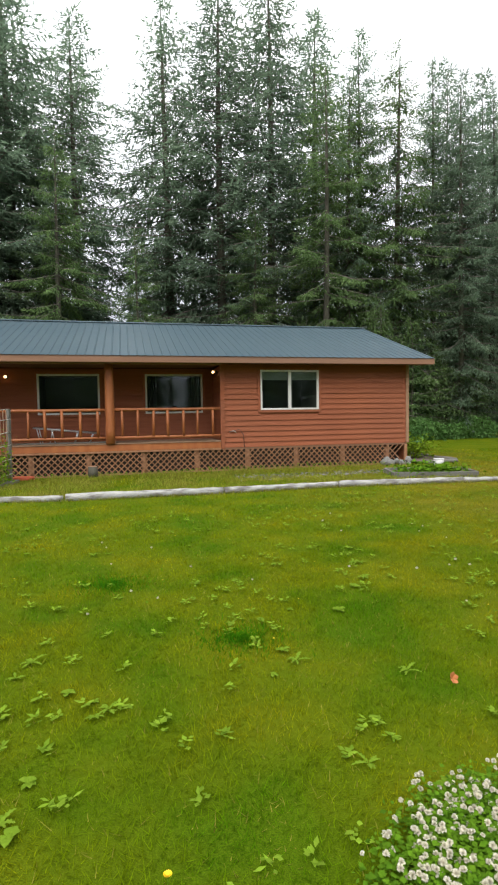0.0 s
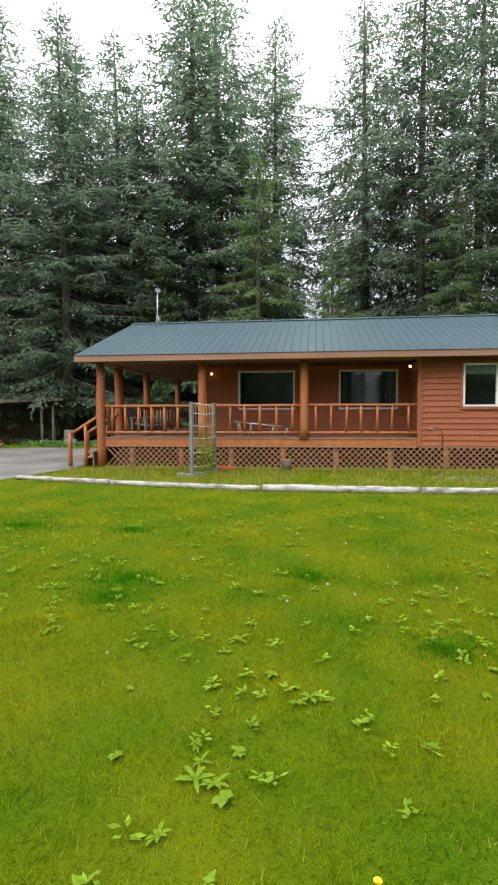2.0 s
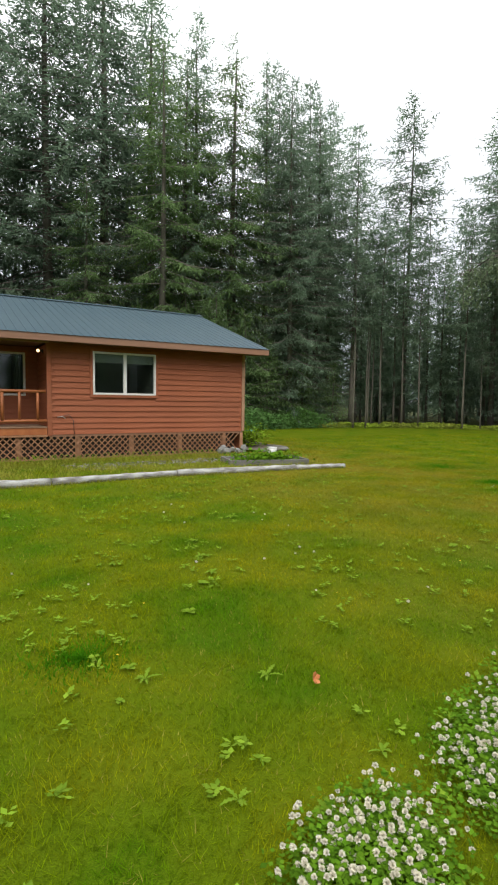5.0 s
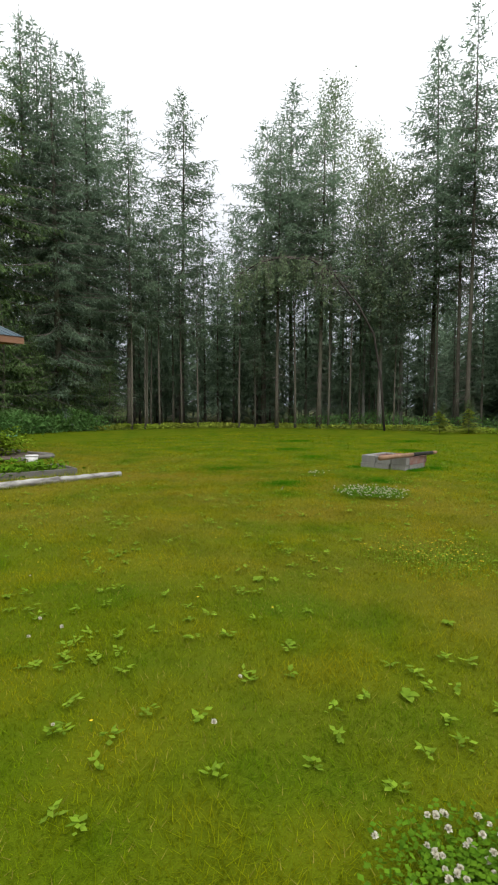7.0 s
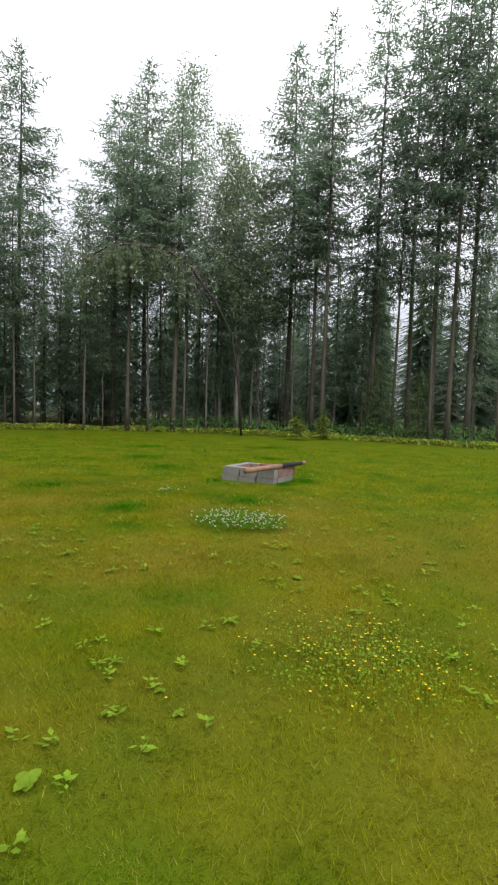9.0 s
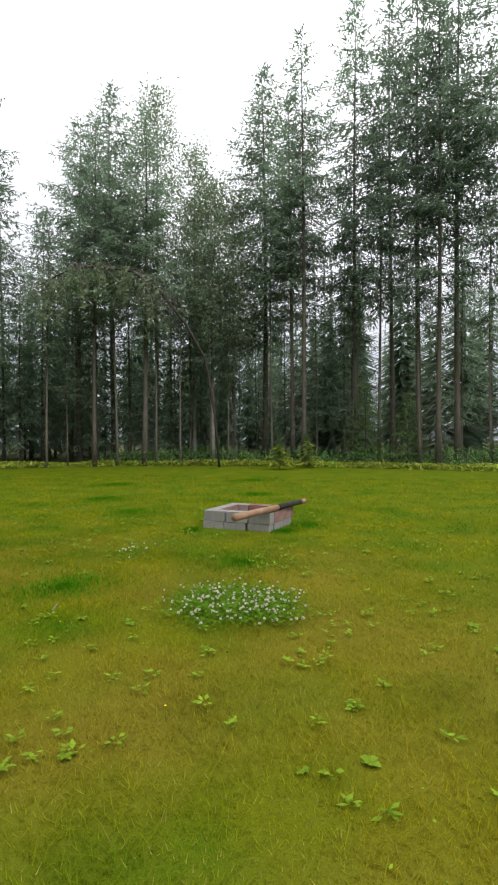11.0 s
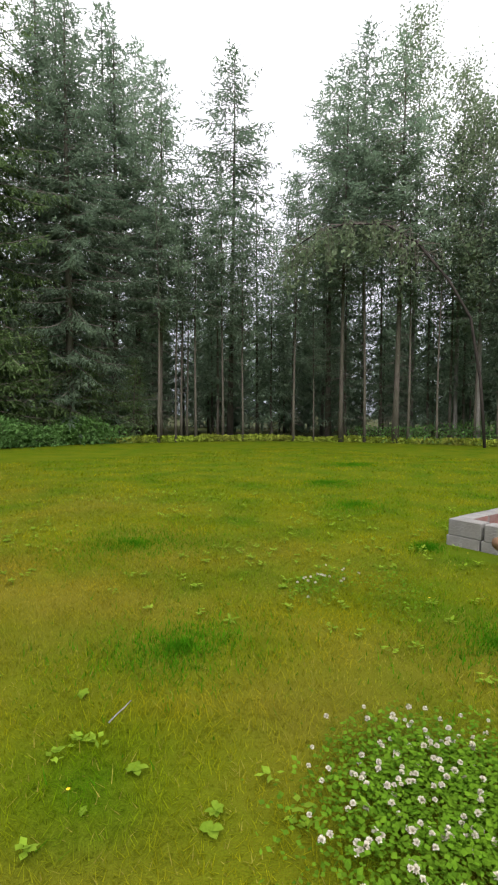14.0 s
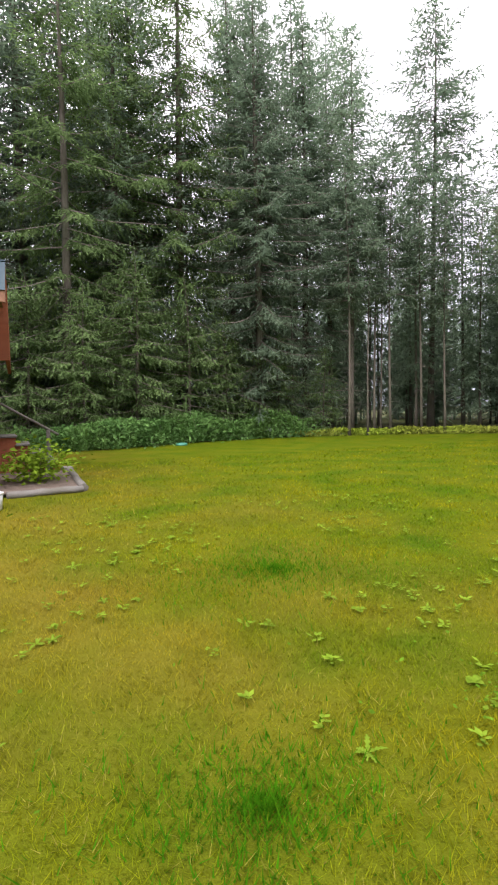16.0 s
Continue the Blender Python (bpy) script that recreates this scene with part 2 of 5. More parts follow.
M_FIREWOOD = material("split_firewood", (0.22, 0.1, 0.05), (0.38, 0.21, 0.11), 6, 0.85, 0.4, 40, per_object=0.25)
M_DIRT = material("bed_soil", (0.11, 0.085, 0.065), (0.2, 0.155, 0.125), 5, 0.95, 0.8, 40)
M_GRAVEL = material("pale_gravel", (0.17, 0.16, 0.15), (0.27, 0.26, 0.25), 20, 0.95, 0.6, 80, per_island=0.3)
M_BLUE = plain("blue_car_paint", (0.01, 0.085, 0.32), 0.25, 0.0, 0.6)
M_CANOPY = plain("grey_fibreglass", (0.3, 0.32, 0.35), 0.4)
M_BLACK = plain("black_plastic", (0.02, 0.02, 0.022), 0.5)
M_RUBBER = material("tyre_rubber", (0.03, 0.03, 0.03), (0.055, 0.05, 0.048), 9, 0.85, 0.3)
M_CHROME = plain("dull_chrome", (0.55, 0.55, 0.55), 0.3, 0.9)
M_ALU = plain("aluminium", (0.6, 0.61, 0.62), 0.35, 0.8)
M_RED = plain("red_plastic", (0.5, 0.05, 0.03), 0.35)
M_HOSE = plain("orange_hose", (0.6, 0.12, 0.05), 0.5)
M_WHITE = plain("white_plastic", (0.75, 0.75, 0.74), 0.45)
M_BOARD = material("weathered_backboard", (0.55, 0.54, 0.54), (0.68, 0.67, 0.67), 3, 0.7, 0.1, 40)
M_POLE = plain("green_steel", (0.06, 0.16, 0.13), 0.5, 0.3)
M_TEAL = plain("teal_plastic", (0.06, 0.28, 0.2), 0.5)
M_ORANGE = material("dead_leaf", (0.4, 0.13, 0.04), (0.5, 0.2, 0.07), 20, 0.8, 0.2)
M_BULB = glow("warm_bulb", (1.0, 0.62, 0.26), 2.6)
M_WIRE = plain("white_twine", (0.62, 0.6, 0.55), 0.8)

# ---- mesh helpers ----
rng = np.random.default_rng(7)


def empty(name, x, y, z=0, rz=0, label="", category="", group="", kind=""):
    e = new(name)
    e.empty_display_size = 0.2
    e.matrix_basis = pose(x, y, z, 0, 0, rz)
    return tagged(e, label, category, group, kind)


def finish(bm, name, mat, smooth=False):
    me = bpy.data.meshes.new(name)
    bm.to_mesh(me)
    bm.free()
    for m in mat if isinstance(mat, (list, tuple)) else [mat]:
        me.materials.append(m)
    if smooth:
        for p in me.polygons:
            p.use_smooth = True
    return me


def part(name, bm, mat, parent, label="", smooth=False):
    ob = new(name, bm if isinstance(bm, bpy.types.Mesh) else finish(bm, name, mat, smooth))
    ob.parent = parent
    if label:
        ob["label"] = label
    return ob


def shared(name, me, parent, m=None):
    ob = new(name, me)
    ob.parent = parent
    if m is not None:
        ob.matrix_basis = m
    return ob


def thing(name, bm, mat, label, category, group="", kind="", smooth=False, at=None):
    ob = new(name, bm if isinstance(bm, bpy.types.Mesh) else finish(bm, name, mat, smooth))
    if at is not None:
        ob.matrix_basis = at
    return tagged(ob, label, category, group, kind)


def add_box(bm, x0, x1, y0, y1, z0, z1, bevel=0.0, m=None, mat=0):
    c = Matrix.Translation(((x0 + x1) / 2, (y0 + y1) / 2, (z0 + z1) / 2)) @ Matrix.Diagonal((x1 - x0, y1 - y0, z1 - z0, 1))
    r = bmesh.ops.create_cube(bm, size=1, matrix=(m @ c) if m else c)
    faces = {f for v in r["verts"] for f in v.link_faces}
    if bevel:
        edges = list({e for v in r["verts"] for e in v.link_edges})
        out = bmesh.ops.bevel(bm, geom=edges, offset=bevel, segments=1, affect="EDGES")
        faces |= set(out["faces"])
    for f in faces:
        if f.is_valid:
            f.material_index = mat
    return bm


def box(x0, x1, y0, y1, z0, z1, bevel=0.0, m=None):
    return add_box(bmesh.new(), x0, x1, y0, y1, z0, z1, bevel, m)


def add_tube(bm, pts, radii, sides=8, cap=True, wobble=0.0, mat=0):
    """A tube through points, with a radius at each."""
    pts = [Vector(p) for p in pts]
    rings = []
    for i, p in enumerate(pts):
        d = (pts[min(i + 1, len(pts) - 1)] - pts[max(i - 1, 0)]).normalized()
        a = d.cross(Vector((0, 0, 1)) if abs(d.z) < 0.9 else Vector((1, 0, 0))).normalized()
        b = d.cross(a)
        ring = []
        for k in range(sides):
            w = 2 * math.pi * k / sides
            r = radii[i] * (1 + (random.uniform(-wobble, wobble) if wobble else 0))
            ring.append(bm.verts.new(p + a * math.cos(w) * r + b * math.sin(w) * r))
        rings.append(ring)
    for r0, r1 in zip(rings, rings[1:]):
        for k in range(sides):
            f = bm.faces.new((r0[k], r0[(k + 1) % sides], r1[(k + 1) % sides], r1[k]))
            f.material_index = mat
            f.smooth = True
    if cap:
        for ring, rev in ((rings[0], True), (rings[-1], False)):
            f = bm.faces.new(ring[::-1] if rev else ring)
            f.material_index = mat
    bmesh.ops.recalc_face_normals(bm, faces=bm.faces)
    return bm


def tube(pts, radii, sides=8, cap=True, wobble=0.0):
    if not isinstance(radii, (list, tuple)):
        radii = [radii] * len(pts)
    return add_tube(bmesh.new(), pts, radii, sides, cap, wobble)


def log_between(a, b, r0, r1, sides=10, bits=5, wobble=0.05):
    a, b = Vector(a), Vector(b)
    n = (b - a).length
    pts = [a.lerp(b, i / bits) + Vector((random.uniform(-1, 1), random.uniform(-1, 1), random.uniform(-0.5, 0.5))) * 0.006 * n ** 0.5 for i in range(bits + 1)]
    return tube(pts, [r0 + (r1 - r0) * i / bits for i in range(bits + 1)], sides, True, wobble)


def quads(name, corners, mat, smooth=False):
    """A mesh of loose quads from an array (n, 4, 3)."""
    n = len(corners)
    me = bpy.data.meshes.new(name)
    me.from_pydata(corners.reshape(-1, 3), [], np.arange(n * 4).reshape(-1, 4).tolist())
    me.materials.append(mat)
    return me


def triangles(name, corners, mat):
    n = len(corners)
    me = bpy.data.meshes.new(name)
    me.vertices.add(n * 3)
    me.vertices.foreach_set("co", np.ascontiguousarray(corners, np.float32).ravel())
    me.loops.add(n * 3)
    me.loops.foreach_set("vertex_index", np.arange(n * 3, dtype=np.int32))
    me.polygons.add(n)
    me.polygons.foreach_set("loop_start", np.arange(0, n * 3, 3, dtype=np.int32))
    me.update(calc_edges=True)
    me.materials.append(mat)
    return me


def inside(poly, x, y):
    x, y = np.asarray(x, float), np.asarray(y, float)
    hit = np.zeros(x.shape, bool)
    for (x0, y0), (x1, y1) in zip(poly, poly[1:] + poly[:1]):
        if y0 != y1:
            hit ^= ((y0 > y) != (y1 > y)) & (x < (x1 - x0) * (y - y0) / (y1 - y0) + x0)
    return hit


def sheet(name, poly, z, mat, label, category):
    bm = bmesh.new()
    bm.faces.new([bm.verts.new((x, y, z)) for x, y in poly])
    bmesh.ops.recalc_face_normals(bm, faces=bm.faces)
    if bm.faces[:][0].normal.z < 0:
        bmesh.ops.reverse_faces(bm, faces=bm.faces[:])
    bmesh.ops.triangulate(bm, faces=bm.faces[:])
    return thing(name, bm, mat, label, category, kind="structure")


# ---- ground ----
CLEARING = [(-34, 12), (-27, 25), (-19, 29.5), (-12, 27.5), (-4, 27), (5, 27), (11, 25.5), (13, 24.6), (16, 26.4), (21, 27.6), (27, 26.6), (31, 24.2),
            (34, 20), (35.6, 15), (35.6, 9), (34.2, 4), (32.5, -3), (27, -14), (12, -22), (-12, -24), (-30, -16), (-38, -4)]
DRIVE = [(-7.9, -20), (-7.55, 6.0), (-7.4, 9.0), (-7.05, 12.2), (-6.5, 14.5), (-6.6, 22.6), (-10, 22.8), (-12, 23.1), (-15.5, 22.3), (-20, 19.2), (-27, 14.5), (-33, 8), (-36, -4), (-29, -14), (-14, -21)]
bm = bmesh.new()
bmesh.ops.create_grid(bm, x_segments=24, y_segments=24, size=1500)
thing("ground", bm, M_FLOOR, "dark forest floor of soil, needles and moss", "ground", kind="structure", at=pose(0, 0, -0.02))
sheet("lawn", CLEARING, 0.0, M_LAWN, "mown yellow-green lawn with mossy patches", "lawn")
sheet("driveway", DRIVE, 0.008, M_DRIVE, "pale grey gravel and concrete driveway beside lawn", "driveway")

# ---- cabin ----
WEST, EAST, FRONT, BACK, PORCH_WALL, WALL_WEST, CORNER = -5.85, 9.375, 14.9, 24.0, 16.5, -3.1, 3.4
DECK, SIDE_LOW, SOFFIT = 0.90, 0.68, 3.12
EAVE_Y, EAVE_Z, RIDGE_Y, RIDGE_Z, ROOF_W, ROOF_E, REAR_Y = 14.29, 3.29, 19.3, 4.99, -6.38, 9.96, 24.31
cabin = empty("cabin", 0, 0, 0, 0, "long red-brown wooden cabin with blue metal roof and log porch", "house")


def siding(name, length, z0, z1, m, holes=(), course=0.158):
    """A clapboard wall along local x, facing local -y; boards are cut round the holes (x0, x1, z0, z1)."""
    wall = bmesh.new()
    edges = sorted({0, length, *(x for h in holes for x in h[:2])})
    for a, b in zip(edges, edges[1:]):
        cuts = [h for h in holes if h[0] <= a and h[1] >= b]
        z = z0
        for h in cuts:
            add_box(wall, a, b, 0.03, 0.15, z, h[2])
            z = h[3]
        add_box(wall, a, b, 0.03, 0.15, z, z1)
    w = part(name, wall, M_SIDING, cabin)
    w.matrix_basis = m
    made = {}
    z = z0
    while z < z1 - 0.02:
        top = min(z + course, z1)
        for a, b in zip(edges, edges[1:]) if any(h[2] < top and h[3] > z for h in holes) else [(0, length)]:
            if any(h[0] <= a and h[1] >= b and h[2] < top and h[3] > z for h in holes):
                continue
            key = (round(a, 3), round(b, 3), round(top - z, 3))
            if key not in made:
                bm = bmesh.new()
                low = [bm.verts.new(c) for c in ((a, -0.014, 0), (b, -0.014, 0), (b, 0.028, 0), (a, 0.028, 0))]
                high = [bm.verts.new(c) for c in ((a, 0.016, top - z), (b, 0.016, top - z), (b, 0.028, top - z), (a, 0.028, top - z))]
                for i in range(4):
                    bm.faces.new((low[i], low[(i + 1) % 4], high[(i + 1) % 4], high[i]))
                bm.faces.new(low[::-1]), bm.faces.new(high)
                made[key] = finish(bm, "siding_board", M_SIDING)
            shared("siding_board", made[key], w, pose(0, random.uniform(-0.002, 0.002), z, 0, 0, 0))
        z += course
    return w


def window(x0, x1, y, z0, z1, sashes, blind=0.0, trim=True, curtain=False):
    """A window in a wall that faces -y: vinyl frame, panes, dark room box behind."""
    win = empty("window", (x0 + x1) / 2, y, z0)
    win.parent = cabin
    w, h = (x1 - x0) / 2, z1 - z0
    bm = bmesh.new()
    f = 0.055
    for a in ((-w, w, -0.04, 0.07, 0, f), (-w, w, -0.04, 0.07, h - f, h), (-w, -w + f, -0.04, 0.07, f, h - f), (w - f, w, -0.04, 0.07, f, h - f)):
        add_box(bm, *a, 0.006)
    part("window_frame", bm, M_VINYL, win)
    if sashes == 2:
        part("mullion", box(-0.045, 0.045, -0.025, 0.07, f, h - f, 0.006), M_VINYL, win)
        spans = ((-w + f, -0.045), (0.045, w - f))
    else:
        spans = ((-w + f, w - f),)
    for a, b in spans:
        g = part("pane", box(a, b, 0.02, 0.028, f, h - f), M_GLASS, win)
        g.visible_shadow = False
        if blind:
            part("blind", box(a, b, 0.075, 0.085, h - f - blind, h - f), M_BLIND, win, "half-drawn pale window blind")
    if curtain:
        for side in (-1, 1):
            bm = bmesh.new()
            n = 14
            v = [[bm.verts.new((side * (w - f) - side * 0.3 * i / n, 0.14 + 0.025 * math.sin(i * 1.9), z)) for i in range(n + 1)] for z in (0.05, h - 0.05)]
            for i in range(n):
                bm.faces.new((v[0][i], v[0][i + 1], v[1][i + 1], v[1][i]))
            part("curtain", bm, M_CURTAIN, win)
    if trim:
        t = 0.075
        bm = bmesh.new()
        for a in ((-w - t, w + t, -t, 0), (-w - t, w + t, h, h + t), (-w - t, -w, 0, h), (w, w + t, 0, h)):
            add_box(bm, a[0], a[1], -0.03, 0.03, a[2], a[3], 0.004)
        part("window_trim", bm, M_SIDING, win)
    bm = bmesh.new()
    add_box(bm, -w + 0.01, w - 0.01, 0.16, 1.6, 0.01, h - 0.01)
    for fc in [fc for fc in bm.faces if fc.normal.y < -0.5]:
        bmesh.ops.delete(bm, geom=[fc], context="FACES_ONLY")
    bmesh.ops.reverse_faces(bm, faces=bm.faces[:])
    part("room_recess", bm, M_ROOM, win)
    return win


W_R, W_1, W_2 = (4.56, 6.39, 1.77, 2.96), (-1.91, -0.11, 1.72, 2.95), (1.26, 3.06, 1.72, 2.95)
siding("front_wall", EAST - CORNER, SIDE_LOW, SOFFIT, pose(CORNER, FRONT, 0), [(W_R[0] - CORNER, W_R[1] - CORNER, W_R[2], W_R[3])])
siding("porch_wall", CORNER - WALL_WEST, DECK, SOFFIT, pose(WALL_WEST, PORCH_WALL, 0), [(a - WALL_WEST, b - WALL_WEST, c, d) for a, b, c, d in (W_1, W_2)])
siding("bedroom_side_wall", PORCH_WALL - FRONT, DECK, SOFFIT, pose(CORNER, PORCH_WALL, 0, 0, 0, -90))
siding("east_wall", BACK - FRONT, SIDE_LOW, SOFFIT, pose(EAST, FRONT, 0, 0, 0, 90))
siding("west_wall", BACK - PORCH_WALL, DECK, SOFFIT, pose(WALL_WEST, BACK, 0, 0, 0, -90))
siding("back_wall", EAST - WALL_WEST, SIDE_LOW, SOFFIT, pose(EAST, BACK, 0, 0, 0, 180))
window(W_R[0], W_R[1], FRONT, W_R[2], W_R[3], 2, 0.24)
window(W_1[0], W_1[1], PORCH_WALL, W_1[2], W_1[3], 1, 0.0)
window(W_2[0], W_2[1], PORCH_WALL, W_2[2], W_2[3], 1, 0.0, curtain=True)
part("corner_board", box(CORNER - 0.05, CORNER + 0.07, FRONT - 0.03, FRONT + 0.1, SIDE_LOW - 0.03, SOFFIT, 0.006), M_SIDING, cabin)
part("corner_board", box(EAST - 0.05, EAST + 0.05, FRONT - 0.035, FRONT + 0.09, SIDE_LOW, SOFFIT, 0.006), M_TRIM, cabin, "pale tan corner board")
part("skirt_board", box(CORNER, EAST, FRONT + 0.005, FRONT + 0.06, SIDE_LOW - 0.06, SIDE_LOW - 0.003, 0.004), M_FASCIA, cabin)

# gables
for x, name in ((EAST, "east_gable"), (WALL_WEST, "west_gable")):
    bm = bmesh.new()
    c = [(FRONT, SOFFIT), (BACK, SOFFIT), (RIDGE_Y, RIDGE_Z - 0.14)]
    a = [bm.verts.new((x - 0.05, y, z)) for y, z in c]
    b = [bm.verts.new((x + 0.05, y, z)) for y, z in c]
    bm.faces.new(a), bm.faces.new(b[::-1])
    for i in range(3):
        bm.faces.new((a[i], b[i], b[(i + 1) % 3], a[(i + 1) % 3]))
    bmesh.ops.recalc_face_normals(bm, faces=bm.faces)
    part(name, bm, M_SIDING, cabin)

# roof: ribbed metal sheets on a deck
slope = math.atan2(RIDGE_Z - EAVE_Z, RIDGE_Y - EAVE_Y)
run = math.hypot(RIDGE_Z - EAVE_Z, RIDGE_Y - EAVE_Y)
SHEET = (ROOF_E - ROOF_W) / 18


def roof_sheet():
    bm = bmesh.new()
    prof, x = [], 0.0
    ribs = 4
    pitch = SHEET / ribs
    for i in range(ribs):
        o = i * pitch
        prof += [(o, 0), (o + pitch * 0.40, 0), (o + pitch * 0.46, 0.013), (o + pitch * 0.54, 0.013), (o + pitch * 0.60, 0)]
    prof.append((SHEET, 0))
    lo = [bm.verts.new((px, -0.03, pz)) for px, pz in prof]
    hi = [bm.verts.new((px, run, pz)) for px, pz in prof]
    for i in range(len(prof) - 1):
        bm.faces.new((lo[i], lo[i + 1], hi[i + 1], hi[i]))
    return finish(bm, "roof_sheet", M_ROOF)


sheet_mesh = roof_sheet()
for face, m in (("roof_front", pose(ROOF_W, EAVE_Y, EAVE_Z, math.degrees(slope))), ("roof_back", pose(ROOF_E, REAR_Y, EAVE_Z, math.degrees(slope), 0, 180))):
    bm = box(0, ROOF_E - ROOF_W, 0, run, -0.09, -0.006)
    deck_ob = part(face, bm, M_CEIL, cabin)
    deck_ob.matrix_basis = m
    for i in range(18):
        shared("roof_sheet", sheet_mesh, deck_ob, pose(i * SHEET, 0, 0))
bm = bmesh.new()
cap = [(-0.16, -0.028), (-0.02, 0.03), (0.02, 0.03), (0.16, -0.028)]
lo = [bm.verts.new((ROOF_W - 0.01, RIDGE_Y + y, RIDGE_Z + z + 0.012)) for y, z in cap]
hi = [bm.verts.new((ROOF_E + 0.01, RIDGE_Y + y, RIDGE_Z + z + 0.012)) for y, z in cap]
for i in range(3):
    bm.faces.new((lo[i], hi[i], hi[i + 1], lo[i + 1]))
part("ridge_cap", bm, M_ROOF, cabin)
part("fascia", box(ROOF_W, ROOF_E, EAVE_Y - 0.005, EAVE_Y + 0.04, EAVE_Z - 0.19, EAVE_Z - 0.02, 0.005), M_FASCIA, cabin, "weathered tan fascia board")
part("fascia", box(ROOF_W, ROOF_E, REAR_Y - 0.04, REAR_Y + 0.005, EAVE_Z - 0.19, EAVE_Z - 0.02, 0.005), M_FASCIA, cabin)
for x in (ROOF_W - 0.003, ROOF_E - 0.037):
    for y, z, ang, turn in ((EAVE_Y, EAVE_Z, slope, 0), (REAR_Y, EAVE_Z, slope, 180)):
        bm = box(-0.02, 0.02, 0, run, -0.20, -0.02, 0.004)
        r = part("rake_board", bm, M_FASCIA, cabin)
        r.matrix_basis = pose(x + 0.02, y, z, math.degrees(ang), 0, turn)
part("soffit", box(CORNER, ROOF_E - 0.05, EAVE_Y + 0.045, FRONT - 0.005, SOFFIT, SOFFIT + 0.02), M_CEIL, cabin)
part("porch_beam", box(ROOF_W + 0.4, CORNER, FRONT - 0.09, FRONT + 0.09, SOFFIT - 0.02, SOFFIT + 0.16, 0.01), M_FASCIA, cabin)
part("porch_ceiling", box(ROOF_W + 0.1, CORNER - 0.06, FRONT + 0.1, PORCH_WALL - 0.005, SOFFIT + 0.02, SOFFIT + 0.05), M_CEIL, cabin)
part("side_porch_beam", box(WEST - 0.08, WEST + 0.08, FRONT + 0.1, BACK, SOFFIT - 0.02, SOFFIT + 0.14, 0.01), M_FASCIA, cabin)
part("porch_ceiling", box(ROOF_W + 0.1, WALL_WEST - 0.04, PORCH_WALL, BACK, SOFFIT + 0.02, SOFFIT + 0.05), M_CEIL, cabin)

# porch deck, posts and rails
part("deck_rim", box(WEST - 0.02, CORNER - 0.06, FRONT - 0.03, FRONT + 0.02, SIDE_LOW, DECK - 0.035, 0.005), M_LOG, cabin)
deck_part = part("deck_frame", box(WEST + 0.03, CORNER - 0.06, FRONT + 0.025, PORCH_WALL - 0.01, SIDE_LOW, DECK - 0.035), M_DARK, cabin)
for i in range(11):
    y = FRONT - 0.05 + i * 0.145
    part("deck_board", box(WEST - 0.05, CORNER - 0.06, y, y + 0.137, DECK - 0.032, DECK, 0.004), M_DECK, deck_part)
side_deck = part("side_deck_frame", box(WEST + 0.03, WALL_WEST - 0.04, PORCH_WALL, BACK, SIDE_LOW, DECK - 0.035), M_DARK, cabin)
for i in range(19):
    x = WEST - 0.03 + i * 0.145
    part("deck_board", box(x, x + 0.137, PORCH_WALL + 0.05, BACK, DECK - 0.032, DECK, 0.004), M_DECK, side_deck)


def log_post(x, y, z0=0.02, z1=SOFFIT - 0.02, r=0.135):
    part("porch_post", log_between((x, y, z0), (x, y, z1), r, r * 0.93, 14, 6, 0.02), M_LOG, cabin, smooth=True)


log_post(WEST, FRONT)
for x in (-2.75, 0.22):
    log_post(x, FRONT, DECK - 0.02)
for y, r in ((16.4, 0.15), (19.3, 0.135), (23.9, 0.13)):
    log_post(WEST, y, 0.02, SOFFIT - 0.02, r)


def railing(a, b, y_axis=False, n=8):
    """Log rails between two posts with upright balusters; along x, or along y."""
    rail = empty("railing", 0, 0, 0)
    rail.parent = cabin

    def at(s, z):
        return (a[0] + (b[0] - a[0]) * s, a[1] + (b[1] - a[1]) * s, z)
    part("top_rail", log_between(at(0, 1.83), at(1, 1.83), 0.048, 0.042, 9, 6, 0.06), M_LOG, rail, smooth=True)
    part("bottom_rail", log_between(at(0, 1.05), at(1, 1.05), 0.047, 0.042, 9, 6, 0.06), M_LOG, rail, smooth=True)
    for i in range(n):
        s = (i + 0.5) / n + random.uniform(-0.008, 0.008)
        p, q = at(s, 1.06), at(s + random.uniform(-0.004, 0.004), 1.82)
        r = random.uniform(0.036, 0.046)
        part("baluster", log_between(p, q, r, r * 0.92, 8, 2, 0.04), M_LOG, rail, smooth=True)


railing((WEST + 0.12, FRONT), (-2.87, FRONT), n=7)
railing((-2.63, FRONT), (0.1, FRONT), n=6)
railing((0.34, FRONT), (CORNER - 0.07, FRONT), n=7)
railing((WEST, 16.55), (WEST, 19.2), n=6)
railing((WEST, 19.4), (WEST, 23.8), n=9)
part("newel", log_between((WEST + 0.1, 15.2, DECK), (WEST + 0.1, 15.2, 1.95), 0.06, 0.055, 8, 3), M_LOG, cabin, smooth=True)

